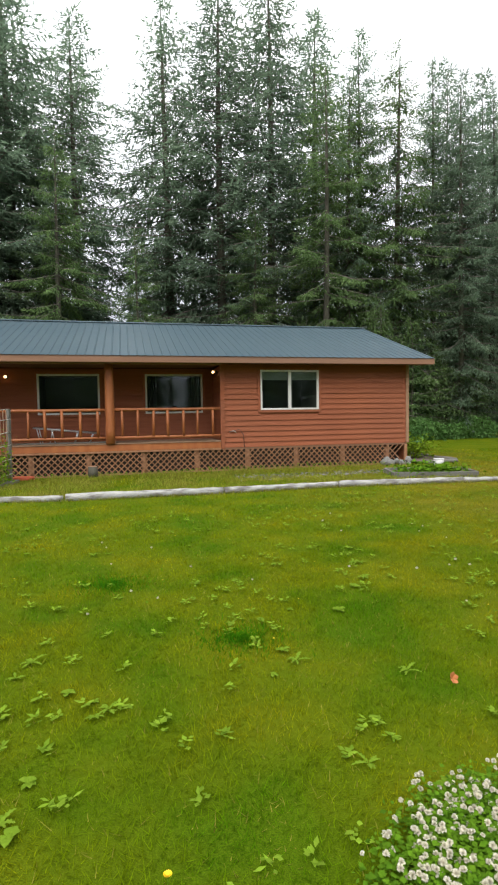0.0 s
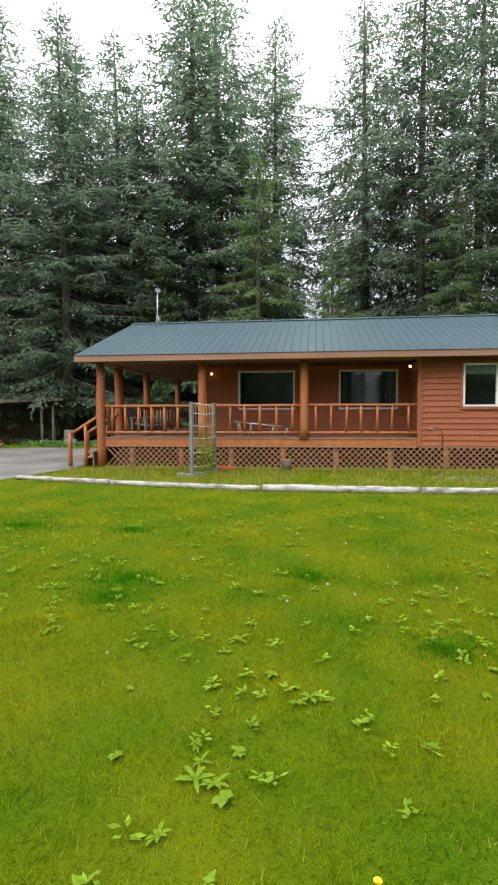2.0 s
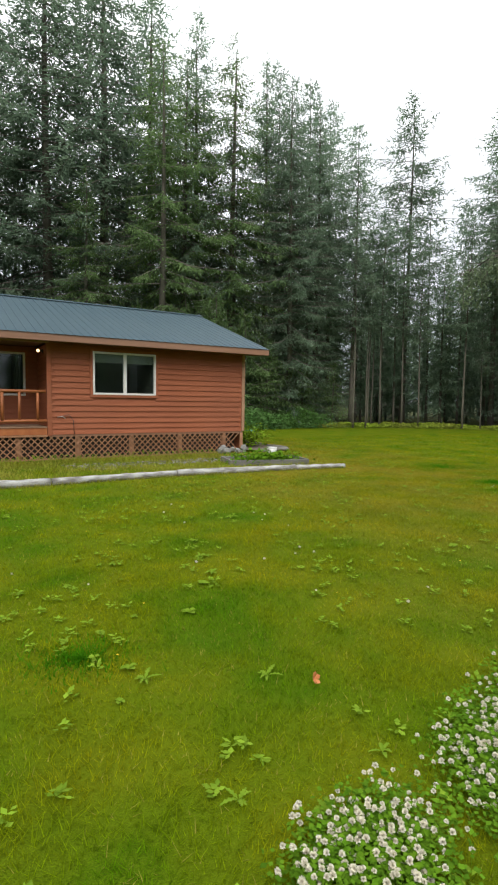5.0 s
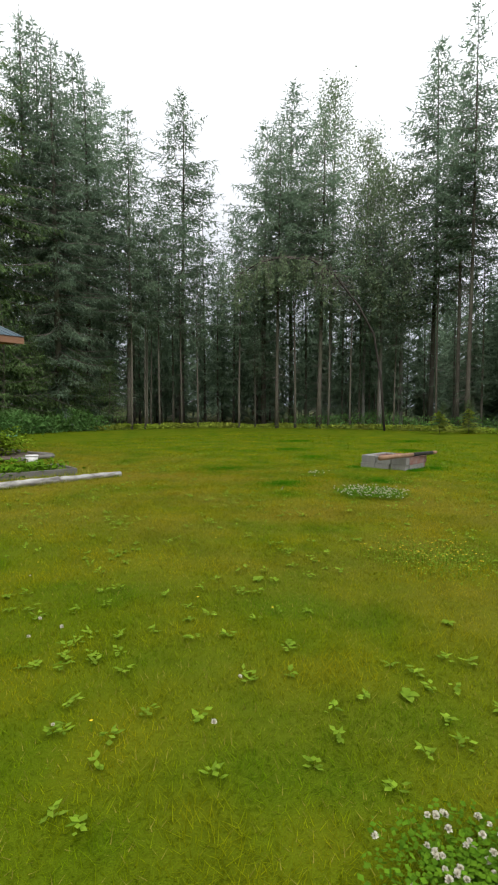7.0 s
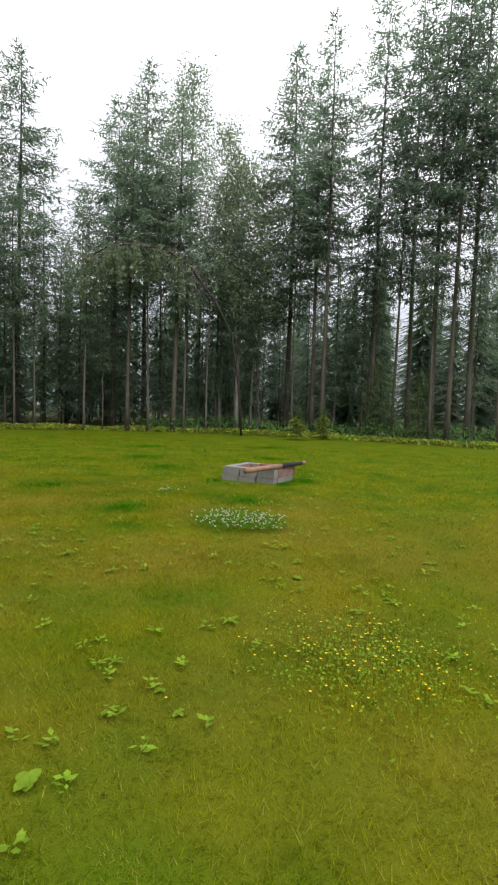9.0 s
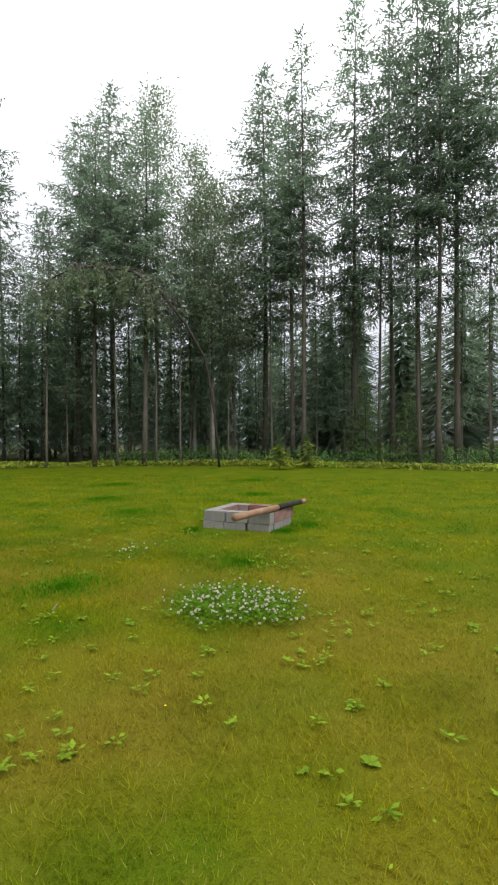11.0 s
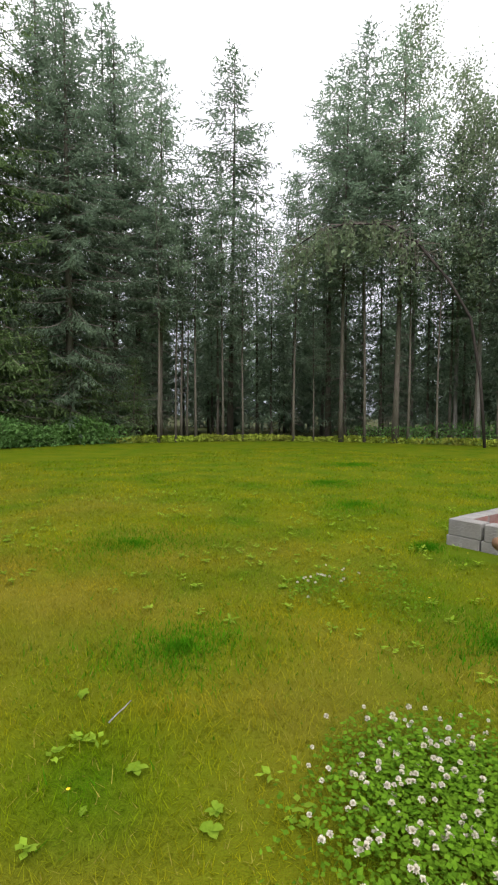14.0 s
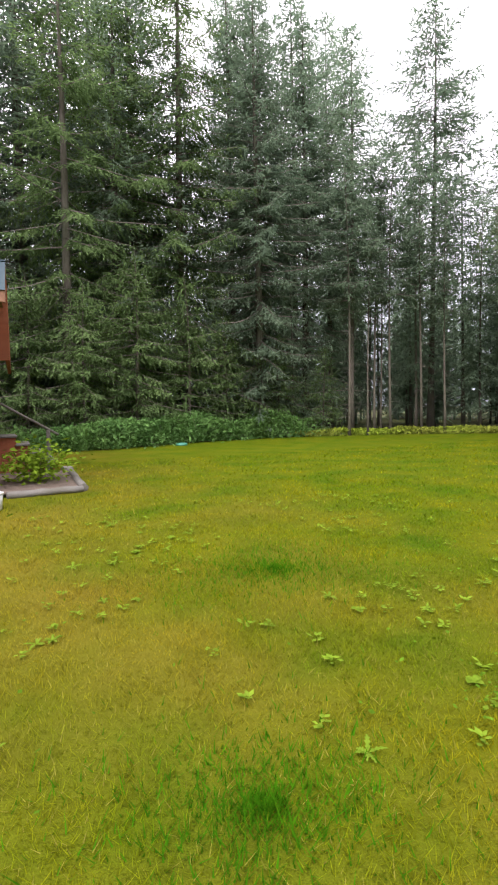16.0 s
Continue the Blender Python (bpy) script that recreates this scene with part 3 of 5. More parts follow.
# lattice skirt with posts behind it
# added near-black panel that paints the shade behind the lattice
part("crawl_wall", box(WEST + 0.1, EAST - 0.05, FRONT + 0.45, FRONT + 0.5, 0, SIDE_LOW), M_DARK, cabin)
part("lattice_rail", box(WEST, CORNER - 0.05, FRONT - 0.035, FRONT - 0.004, SIDE_LOW - 0.055, SIDE_LOW - 0.004, 0.004), M_LATTICE, cabin)
skirt = part("lattice_base", box(WEST, EAST - 0.03, FRONT - 0.02, FRONT + 0.01, -0.01, 0.035, 0.004), M_LATTICE, cabin)
L_LOW, L_HIGH = 0.03, SIDE_LOW - 0.04
tall = L_HIGH - L_LOW
slat_mesh = []
for lean in (1, -1):
    bm = bmesh.new()
    w, t, y = 0.02, 0.006, 0.006 * (lean > 0)
    c = [(-w - lean * tall / 2, 0), (w - lean * tall / 2, 0), (w + lean * tall / 2, tall), (-w + lean * tall / 2, tall)]
    a = [bm.verts.new((x, y - t / 2, z)) for x, z in c]
    b = [bm.verts.new((x, y + t / 2, z)) for x, z in c]
    bm.faces.new(a), bm.faces.new(b[::-1])
    for i in range(4):
        bm.faces.new((a[i], b[i], b[(i + 1) % 4], a[(i + 1) % 4]))
    bmesh.ops.recalc_face_normals(bm, faces=bm.faces)
    slat_mesh.append(finish(bm, "lattice_slat", M_LATTICE))
n_slat = 86
for i in range(n_slat):
    x = WEST + 0.42 + (EAST - WEST - 0.85) * i / (n_slat - 1)
    for me in slat_mesh:
        shared("lattice_slat", me, skirt, pose(x, FRONT + 0.0, L_LOW))
for i in range(10):
    x = WEST + 0.9 + i * 1.52
    part("pier", log_between((x, FRONT + 0.11, 0), (x, FRONT + 0.11, SIDE_LOW - 0.06), 0.08, 0.075, 10, 3), M_LATTICE, cabin, smooth=True)
part("end_lattice_board", box(EAST - 0.1, EAST, FRONT - 0.02, FRONT + 0.04, 0.0, SIDE_LOW - 0.06, 0.005), M_LATTICE, cabin)
part("end_skirt", box(EAST - 0.04, EAST, FRONT + 0.05, BACK, 0, SIDE_LOW - 0.005), M_SIDING, cabin)
part("back_skirt", box(WEST, EAST - 0.05, BACK - 0.04, BACK, 0, SIDE_LOW - 0.005), M_SIDING, cabin)
part("side_skirt", box(WEST, WEST + 0.04, PORCH_WALL, BACK - 0.05, 0, SIDE_LOW - 0.005), M_SIDING, cabin)

# covered side stoop on the east end: clad apron, landing and steps
part("stoop_apron", box(EAST + 0.06, ROOF_E + 0.02, 17.0, 17.06, 2.45, 4.05, 0.005), M_SIDING, cabin)
part("stoop_apron", box(ROOF_E - 0.06, ROOF_E + 0.02, 17.065, 21.0, 2.45, 3.95, 0.005), M_SIDING, cabin)
for i, (x, z) in enumerate(((EAST + 0.05, 0.86), (10.02, 0.66), (10.3, 0.46), (10.58, 0.26))):
    w = 0.6 if i == 0 else 0.27
    part("stair_riser", box(x, x + w, 18.6, 19.9, 0, z - 0.045), M_SIDING, cabin)
    part("stair_tread", box(x - 0.02, x + w + 0.03, 18.55, 19.95, z - 0.04, z, 0.006), M_GREY_WOOD, cabin)
stair_rail = part("stair_rail", tube([(9.45, 18.5, 1.78), (10.95, 18.5, 0.86)], 0.03, 8), M_GREY_WOOD, cabin)
part("rail_post", box(10.68, 10.77, 18.46, 18.54, 0, 0.98, 0.006), M_GREY_WOOD, cabin)
part("rail_post", box(9.6, 9.68, 18.46, 18.54, 0.8, 1.66, 0.006), M_GREY_WOOD, cabin)

# porch steps on the west end
for i in range(3):
    x = WEST - 0.3 - i * 0.3
    z = DECK - 0.22 * (i + 1)
    part("step", box(x - 0.02, x + 0.3, 15.0, 16.25, z - 0.05, z, 0.006), M_DECK, cabin)
    part("step_riser", box(x + 0.24, x + 0.28, 15.05, 16.2, 0, z - 0.055), M_DECK, cabin)
for y in (15.0, 16.25):
    part("step_post", log_between((WEST - 1.05, y, 0), (WEST - 1.05, y, 1.0), 0.065, 0.06, 9, 3), M_LOG, cabin, smooth=True)
    part("step_handrail", log_between((WEST - 1.1, y, 0.95), (WEST, y, 1.6), 0.045, 0.045, 9, 3), M_LOG, cabin, smooth=True)
    part("step_post", log_between((WEST - 0.55, y, 0), (WEST - 0.55, y, 1.25), 0.055, 0.05, 9, 3), M_LOG, cabin, smooth=True)


def wall_lamp(x, y, z, rz):
    lamp = empty("porch_lamp", x, y, z, rz, "lit porch lamp with warm glowing globe on wall", "wall lamp", "porch lamps")
    part("back_plate", tube([(0, 0, 0), (0, -0.03, 0)], 0.06, 12), M_BLACK, lamp)
    part("arm", tube([(0, -0.03, 0), (0, -0.1, 0.02)], 0.015, 8), M_BLACK, lamp)
    bm = bmesh.new()
    bmesh.ops.create_uvsphere(bm, u_segments=14, v_segments=10, radius=0.043, matrix=Matrix.Translation((0, -0.13, 0)))
    part("globe", bm, M_BULB, lamp, smooth=True)


wall_lamp(-2.75, PORCH_WALL - 0.005, 2.86, 0)
wall_lamp(CORNER - 0.005, 15.6, 2.95, -90)

# ---- trees ----
def trunk_mesh(height, r, name, mat, lean=0.25, sides=9):
    pts, rad = [], []
    n = 10
    ph = random.uniform(0, 6)
    for i in range(n + 1):
        s = i / n
        pts.append((math.sin(s * 2.2 + ph) * lean * s, math.cos(s * 1.7 + ph) * lean * s, height * s - (0.25 if i == 0 else 0)))
        rad.append(r * ((1 - s) ** 0.85 * 0.96 + 0.03) * (1.35 if i == 0 else 1))
    bm = tube(pts, rad, sides, True, 0.05)
    return finish(bm, name, mat, True), pts


def crown_mesh(height, base, radius, droop, step, twig_gap, mat, name, dead_below=0.0, sparse=0.0, leaf=1.0, top_open=0.82):
    """Whorls of arching branches from base to the tip; each branch carries two rows of drooping flat twigs."""
    out = []
    spine = []
    z = base

    def twig(p, d, length, w):
        # a branchlet set with short needle sprays that point every way and hang at its end
        k = max(1, int(length / (0.15 * leaf)))
        for j in range(k):
            f = (j + random.uniform(0.1, 0.9)) / k
            e = d + np.array((random.gauss(0, 0.3), random.gauss(0, 0.3), random.gauss(-0.06, 0.2)))
            e /= np.linalg.norm(e)
            side = np.cross(e, (random.uniform(-0.5, 0.5), random.uniform(-0.5, 0.5), 1.0))
            side *= w / max(1e-4, np.linalg.norm(side))
            o = p + d * length * f - np.array((0, 0, 0.22 * length * f * f))
            out.append((o + side, o - side, o + e * random.uniform(0.22, 0.36) * leaf))

    while z < height - 0.25:
        u = (z - base) / (height - base)
        prof = min(1.0, (u / 0.12 + 0.55)) * min(1.0, (1 - u) * 1.75) ** top_open
        n_br = 5 if u > 0.8 else 6
        a0 = random.uniform(0, 6.28)
        for k in range(n_br):
            if random.random() < sparse:
                continue
            az = a0 + 6.283 * k / n_br + random.uniform(-0.35, 0.35)
            length = max(0.22, radius * prof * random.uniform(0.6, 1.12))
            rise = 0.35 - droop * (1 - u) ** 0.6 + random.uniform(-0.2, 0.2)
            bend = -0.28 * droop + random.uniform(-0.05, 0.1)
            zb = z + random.uniform(-0.5, 0.5) * step
            dirx, diry = math.cos(az), math.sin(az)

            def at(s):
                return np.array((dirx * length * s, diry * length * s, zb + length * (rise * s + bend * s * s + 0.12 * s ** 4)))
            spine.append((at(0.0), at(0.5), at(1.0), length))
            n_tw = max(3, int(length / twig_gap))
            for i in range(n_tw + 1):
                s = 0.14 + 0.86 * i / n_tw
                p = at(s)
                fwd = at(min(1, s + 0.05)) - at(s - 0.05)
                fwd /= np.linalg.norm(fwd)
                for side in (-1, 1):
                    if random.random() < 0.16:
                        continue
                    p = at(s) + np.array((random.uniform(-0.05, 0.05), random.uniform(-0.05, 0.05), random.uniform(-0.05, 0.04)))
                    ang = side * random.uniform(0.35, 1.4)
                    c, sn = math.cos(ang), math.sin(ang)
                    d = np.array((fwd[0] * c - fwd[1] * sn, fwd[0] * sn + fwd[1] * c, fwd[2] - random.uniform(0.0, 0.4) * droop - 0.06))
                    d /= np.linalg.norm(d)
                    tl = 0.16 + 0.34 * length * (1.0 - s) * random.uniform(0.4, 1.2)
                    twig(p, d, min(tl, 1.0), 0.05 * leaf * random.uniform(0.8, 1.4))
                if i % 2:
                    twig(p, np.array((fwd[0] * 0.4, fwd[1] * 0.4, -0.9)), random.uniform(0.15, 0.5), 0.042 * leaf)
            tipd = at(1.0) - at(0.9)
            twig(at(0.97), tipd / np.linalg.norm(tipd), 0.35, 0.042 * leaf)
        z += step * random.uniform(0.75, 1.25) * (1.0 - 0.2 * u)
    for i in range(8):
        az = random.uniform(0, 6.28)
        twig(np.array((0, 0, height - random.uniform(0, 1.0))), np.array((math.cos(az) * 0.4, math.sin(az) * 0.4, 0.8)), 0.2, 0.03)
    return triangles(name, np.array(out), mat), spine


def limb_mesh(spine, name, mat, extra=(), thick=0.013):
    bm = bmesh.new()
    for a, b, c, length in [*spine, *extra]:
        r = thick * max(0.5, length ** 0.8)
        ring = []
        for p, k in ((a, 1.0), (b, 0.6), (c, 0.15)):
            ring.append([bm.verts.new((p[0] + dx * r * k, p[1] + dy * r * k, p[2] + dz * r * k)) for dx, dy, dz in ((0.7, -0.7, -0.5), (-0.7, 0.7, -0.5), (0, 0, 1))])
        for r0, r1 in zip(ring, ring[1:]):
            for i in range(3):
                bm.faces.new((r0[i], r0[(i + 1) % 3], r1[(i + 1) % 3], r1[i]))
    return finish(bm, name, mat)


def dead_branches(z0, z1, n, longest):
    made = []
    for _ in range(n):
        z, az, l = random.uniform(z0, z1), random.uniform(0, 6.28), random.uniform(0.35, 1) * longest
        p = np.array((0, 0, z))
        q = np.array((math.cos(az) * l * 0.5, math.sin(az) * l * 0.5, z - 0.04 * l))
        e = np.array((math.cos(az + 0.2) * l, math.sin(az + 0.2) * l, z - random.uniform(0.1, 0.3) * l))
        made.append((p, q, e, l))
    return made


def conifer(height, base, radius, droop, step, gap, mat, r_trunk, dead=0, sparse=0.0, leaf=1.0, dead_len=1.2, top_open=0.82, limbs=True):
    """One tree as a list of (part name, mesh), at its own height."""
    t, _ = trunk_mesh(height, r_trunk, "trunk", M_BARK)
    crown, spine = crown_mesh(height, base, radius, droop, step, gap, mat, "crown", 0, sparse, leaf, top_open)
    pieces = [("trunk", t), ("crown", crown)]
    if limbs or dead:
        pieces.append(("branchwork", limb_mesh(spine if limbs else [], "branchwork", M_TWIG, dead_branches(1.0, base + 2, dead, dead_len) if dead else ())))
    return height, pieces


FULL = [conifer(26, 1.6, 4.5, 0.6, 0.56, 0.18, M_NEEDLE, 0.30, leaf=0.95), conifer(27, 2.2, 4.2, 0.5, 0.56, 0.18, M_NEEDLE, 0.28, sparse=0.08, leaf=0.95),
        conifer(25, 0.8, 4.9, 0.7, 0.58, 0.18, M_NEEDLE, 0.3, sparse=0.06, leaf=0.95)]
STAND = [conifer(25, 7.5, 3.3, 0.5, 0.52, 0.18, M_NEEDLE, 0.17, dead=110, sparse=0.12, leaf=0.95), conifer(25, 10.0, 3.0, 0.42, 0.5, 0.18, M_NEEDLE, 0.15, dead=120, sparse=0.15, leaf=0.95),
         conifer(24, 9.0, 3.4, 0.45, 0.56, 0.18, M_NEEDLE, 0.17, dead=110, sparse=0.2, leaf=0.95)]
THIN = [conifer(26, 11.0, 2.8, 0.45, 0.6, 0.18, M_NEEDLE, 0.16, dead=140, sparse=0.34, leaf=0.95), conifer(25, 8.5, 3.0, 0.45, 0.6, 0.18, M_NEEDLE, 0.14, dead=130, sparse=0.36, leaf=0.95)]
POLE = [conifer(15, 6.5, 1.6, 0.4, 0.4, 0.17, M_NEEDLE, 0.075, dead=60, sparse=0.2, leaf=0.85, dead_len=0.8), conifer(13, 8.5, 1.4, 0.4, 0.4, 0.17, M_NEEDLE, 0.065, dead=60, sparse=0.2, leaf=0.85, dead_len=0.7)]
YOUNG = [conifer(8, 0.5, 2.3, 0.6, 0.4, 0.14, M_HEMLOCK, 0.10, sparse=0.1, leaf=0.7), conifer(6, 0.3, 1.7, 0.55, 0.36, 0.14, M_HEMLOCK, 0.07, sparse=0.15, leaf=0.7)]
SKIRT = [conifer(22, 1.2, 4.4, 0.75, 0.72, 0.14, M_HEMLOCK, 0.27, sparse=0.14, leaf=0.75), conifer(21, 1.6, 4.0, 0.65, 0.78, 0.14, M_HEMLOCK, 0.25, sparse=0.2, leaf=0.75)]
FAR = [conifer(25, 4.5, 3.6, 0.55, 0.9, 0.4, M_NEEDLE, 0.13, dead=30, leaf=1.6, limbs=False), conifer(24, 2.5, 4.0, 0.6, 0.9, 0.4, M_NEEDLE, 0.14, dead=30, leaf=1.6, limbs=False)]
LABELS = {"full": "tall dense dark green spruce with drooping branches", "stand": "tall spruce with bare lower trunk in dark forest",
          "pole": "thin spruce pole with sparse small crown", "young": "young bright green hemlock at the forest edge",
          "skirt": "broad green hemlock with low sweeping branches", "far": "dark spruce deep within the forest"}


def plant(kind, models, x, y, height, wide=1.0, name="spruce_tree"):
    h0, pieces = random.choice(models)
    k = height / h0
    e = empty(name, x, y, -0.02, random.uniform(0, 360), LABELS[kind], "tree", "forest trees")
    e.scale = (k * wide, k * wide, k)
    for n, me in pieces:
        o = shared(n, me, e)
        if n == "branchwork":
            o["kind"] = "stuff"
    return e


# behind the cabin
for x, y, h in ((-25.9, 27.1, 29.6), (-25.1, 33.1, 27.7), (-18.5, 30.3, 25.8), (-13.5, 28.4, 23.4), (-13.0, 35.3, 26.6), (-7.4, 33.8, 30.0), (-6.3, 38.1, 32.2), (-2.0, 36.6, 27.6),
                (3.8, 35.5, 28.3), (6.9, 33.1, 29.1), (10.6, 35.3, 31.6), (14.7, 37.1, 30.3), (16.0, 32.2, 25.9), (20.9, 31.8, 24.6), (21.3, 29.1, 22.2), (25.1, 31.3, 22.8), (-21.5, 34.5, 26.0), (-29.5, 23.5, 29.0), (-16.0, 35.5, 26.5), (-31, 31, 28), (-10.5, 33.0, 22.0)):
    plant("full", FULL, x, y, h * 1.02, 1.25 if x < 0 else 1.1 if x < 15 else 0.85)
for x, y, h in ((-2.7, 30.5, 17.2), (12.2, 29.1, 21.7), (14.9, 31.8, 23.1), (17.8, 31.1, 24.8), (8.0, 29.5, 14), (1.5, 30.0, 12), (-8.5, 30.5, 13)):
    plant("skirt", SKIRT, x, y, h, 1.0, "hemlock_tree")
# the stand to the east
for x, y, h in ((21.8, 31.7, 23.8), (25.0, 32.3, 24.1), (28.4, 33.8, 24.1), (26.3, 28.6, 19.9), (33.2, 30.2, 24.7), (36.9, 24.8, 22.5), (39.8, 24.0, 26.2), (40.7, 12.9, 25.7),
                (36.4, 9.4, 24.2), (37.9, 6.5, 26.7), (40.1, 4.5, 28.5), (37.1, 3.0, 27.5), (35.1, 2.1, 25.4), (37.1, 1.0, 27.8), (34.8, 18.8, 21), (33.3, 21.3, 20), (38.0, 10.4, 22), (34.6, -0.9, 26)):
    plant("stand", THIN if y < 10 and x > 34 else STAND, x, y, h * 1.045, 0.98 if y < 10 else 1.1)
for x, y, h in ((31.7, 23.4, 15.1), (32.4, 22.5, 9), (34.0, 20.2, 17), (35.1, 18.2, 16), (35.8, 16.9, 13), (36.5, 15.2, 14), (36.9, 14.2, 12), (37.7, 11.6, 16), (38.5, 6.9, 15), (37.0, 5.2, 20),
                (27.2, 27.8, 14), (29.0, 26.3, 15), (29.8, 25.5, 13), (25.0, 26.9, 14), (25.9, 26.6, 11), (27.6, 27.0, 15), (27.9, 28.2, 12), (23.9, 30.6, 13), (35.1, 3.0, 16), (34.9, -0.4, 15)):
    plant("pole", POLE, x, y, h, 1.0)
for x, y, h in ((14.7, 27.4, 8.2), (12.6, 27.0, 6.5), (17.2, 28.2, 7.5), (22.0, 28.6, 5.2), (24.4, 28.3, 4.6), (19.3, 28.8, 6.0), (36.3, 10.8, 1.9), (36.2, 9.2, 2.1), (35.8, 3.6, 4.2), (10.5, 28.0, 7), (37.2, 6.0, 5.0), (-20, 31, 6)):
    plant("young", YOUNG, x, y, h, 1.0, "hemlock_sapling")
# the woods beyond
for x, y, h in ((36.5, 27.5, 17), (34.2, 28.6, 18), (38.6, 22.0, 17), (36.2, 23.0, 14), (33.6, 26.8, 13), (40.5, 28.0, 19), (37.8, 25.6, 16), (31.2, 29.2, 16), (39.0, 19.0, 14), (38.6, 9.0, 14), (39.5, 7.4, 15)):
    plant("far", FAR, x, y, h, 1.1)
ring = CLEARING
count = 0
while count < 120:
    x, y = random.uniform(-60, 66), random.uniform(-46, 62)
    if inside(ring, x, y) or (y < -4 and random.random() < 0.8):
        continue
    gap = min(math.hypot(x - (a[0] + (b[0] - a[0]) * s), y - (a[1] + (b[1] - a[1]) * s)) for a, b in zip(ring, ring[1:] + ring[:1]) for s in (0, 0.25, 0.5, 0.75))
    if gap < 3.0 or gap > 22:
        continue
    plant("far", FAR, x, y, random.uniform(14, 19) if x > 20 else random.uniform(14, 20), random.uniform(0.85, 1.15))
    count += 1



def far_woods(n, seed):
    """Dark conifers beyond the near ones: bare trunks and coarse sprays, one mesh."""
    r = np.random.default_rng(seed)
    out = []
    while n > 0:
        x, y = r.uniform(-75, 85), r.uniform(-60, 80)
        gap = min(math.hypot(x - (a[0] + (b[0] - a[0]) * s), y - (a[1] + (b[1] - a[1]) * s)) for a, b in zip(ring, ring[1:] + ring[:1]) for s in (0, 0.33, 0.67))
        if inside(ring, x, y) or gap < 13 or gap > 42:
            continue
        n -= 1
        h, low, wide = r.uniform(13, 19), r.uniform(0.2, 3), r.uniform(2.2, 3.4)
        for k in range(3):
            az = k * 1.05
            dx, dy = math.cos(az) * 0.12, math.sin(az) * 0.12
            out.append(((x - dx, y - dy, -0.3), (x + dx, y + dy, -0.3), (x, y, h)))
        for k in range(260):
            u = r.uniform(0, 1) ** 1.3
            z = low + u * (h - low)
            az, l = r.uniform(0, 6.283), 0.8 * wide * min(1, (1 - u) * 1.7) * r.uniform(0.6, 1.1) + 0.2
            c, s = math.cos(az), math.sin(az)
            w = 0.05 * l + 0.05
            out.append(((x - s * w, y + c * w, z), (x + s * w, y - c * w, z - 0.06 * l), (x + c * l, y + s * l, z - 0.45 * l)))
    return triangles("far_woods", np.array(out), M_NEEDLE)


thing("far_woods", far_woods(760, 9), M_NEEDLE, "dark dense spruce woods beyond the clearing", "woods", kind="stuff")

def broadleaf(height, spread, leaves, size, seed):
    random.seed(seed)
    t, pts = trunk_mesh(height, 0.13, "trunk", M_PALE_BARK, 0.15)
    spine, ends = [], []
    for _ in range(110):
        z = (0.36 + 0.57 * random.random() ** 1.2) * height
        az, l = random.uniform(0, 6.28), spread * random.uniform(0.4, 1.0) * min(1.0, 2.1 * (1.06 - z / height))
        p, e = np.array((0, 0, z)), np.array((math.cos(az) * l, math.sin(az) * l, z + l * random.uniform(0.3, 0.9)))
        spine.append((p, p * 0.45 + e * 0.55 - (0, 0, 0.1 * l), e, l))
        ends += [p + (e - p) * s for s in (0.45, 0.65, 0.8, 0.9, 1.0)]
    ends = np.array(ends)
    c = ends[np.random.default_rng(seed).integers(0, len(ends), leaves)]
    r = np.random.default_rng(seed + 1)
    c = c + r.normal(0, 0.4, c.shape)
    a, b = r.normal(0, 1, c.shape), r.normal(0, 1, c.shape)
    a /= np.linalg.norm(a, axis=1)[:, None]
    b -= a * (a * b).sum(1)[:, None]
    b /= np.linalg.norm(b, axis=1)[:, None]
    s = size * r.uniform(0.6, 1.3, (leaves, 1))
    me = quads("crown", np.stack([c - a * s, c + b * s * 0.6, c + a * s, c - b * s * 0.6], 1), M_LEAF)
    return [("trunk", t), ("branchwork", limb_mesh(spine, "branchwork", M_TWIG, thick=0.014)), ("crown", me)]


for x, y, h, seed in ((39.4, 20.3, 27.0, 3), (38.9, 17.3, 21.5, 4), (37.4, 15.4, 18.0, 5), (40.0, 14.8, 18.0, 6)):
    e = empty("birch_tree", x, y, -0.02, 0, "slender birch with pale trunk and airy leaves", "tree", "birches")
    for n, me in broadleaf(h * 1.03, 3.4, 9000, 0.085, seed):
        o = shared(n, me, e)
        if n == "branchwork":
            o["kind"] = "stuff"

# the bowed birch, its top hanging over
random.seed(11)
bow = empty("bowed_birch", 34.0, 13.7, -0.02, 0, "birch bowed over into an arch with hanging leafy top", "tree")
arc = [(0, 0, -0.2), (-0.1, 0.3, 3.5), (-0.3, 0.8, 6.6), (-0.7, 1.8, 8.6), (-1.3, 3.3, 10.7), (-2.0, 4.8, 11.8), (-3.0, 6.6, 12.0), (-3.9, 7.9, 11.6), (-4.8, 9.2, 10.6)]
part("trunk", tube([(x * 0.92, y * 0.92, z * 0.92) for x, y, z in arc], [0.075, 0.072, 0.07, 0.068, 0.065, 0.055, 0.045, 0.035, 0.02], 9, True, 0.04), M_DARK_BARK, bow, smooth=True)
arc = [(x * 0.92, y * 0.92, z * 0.92) for x, y, z in arc]
hang, leaf_c = [], []
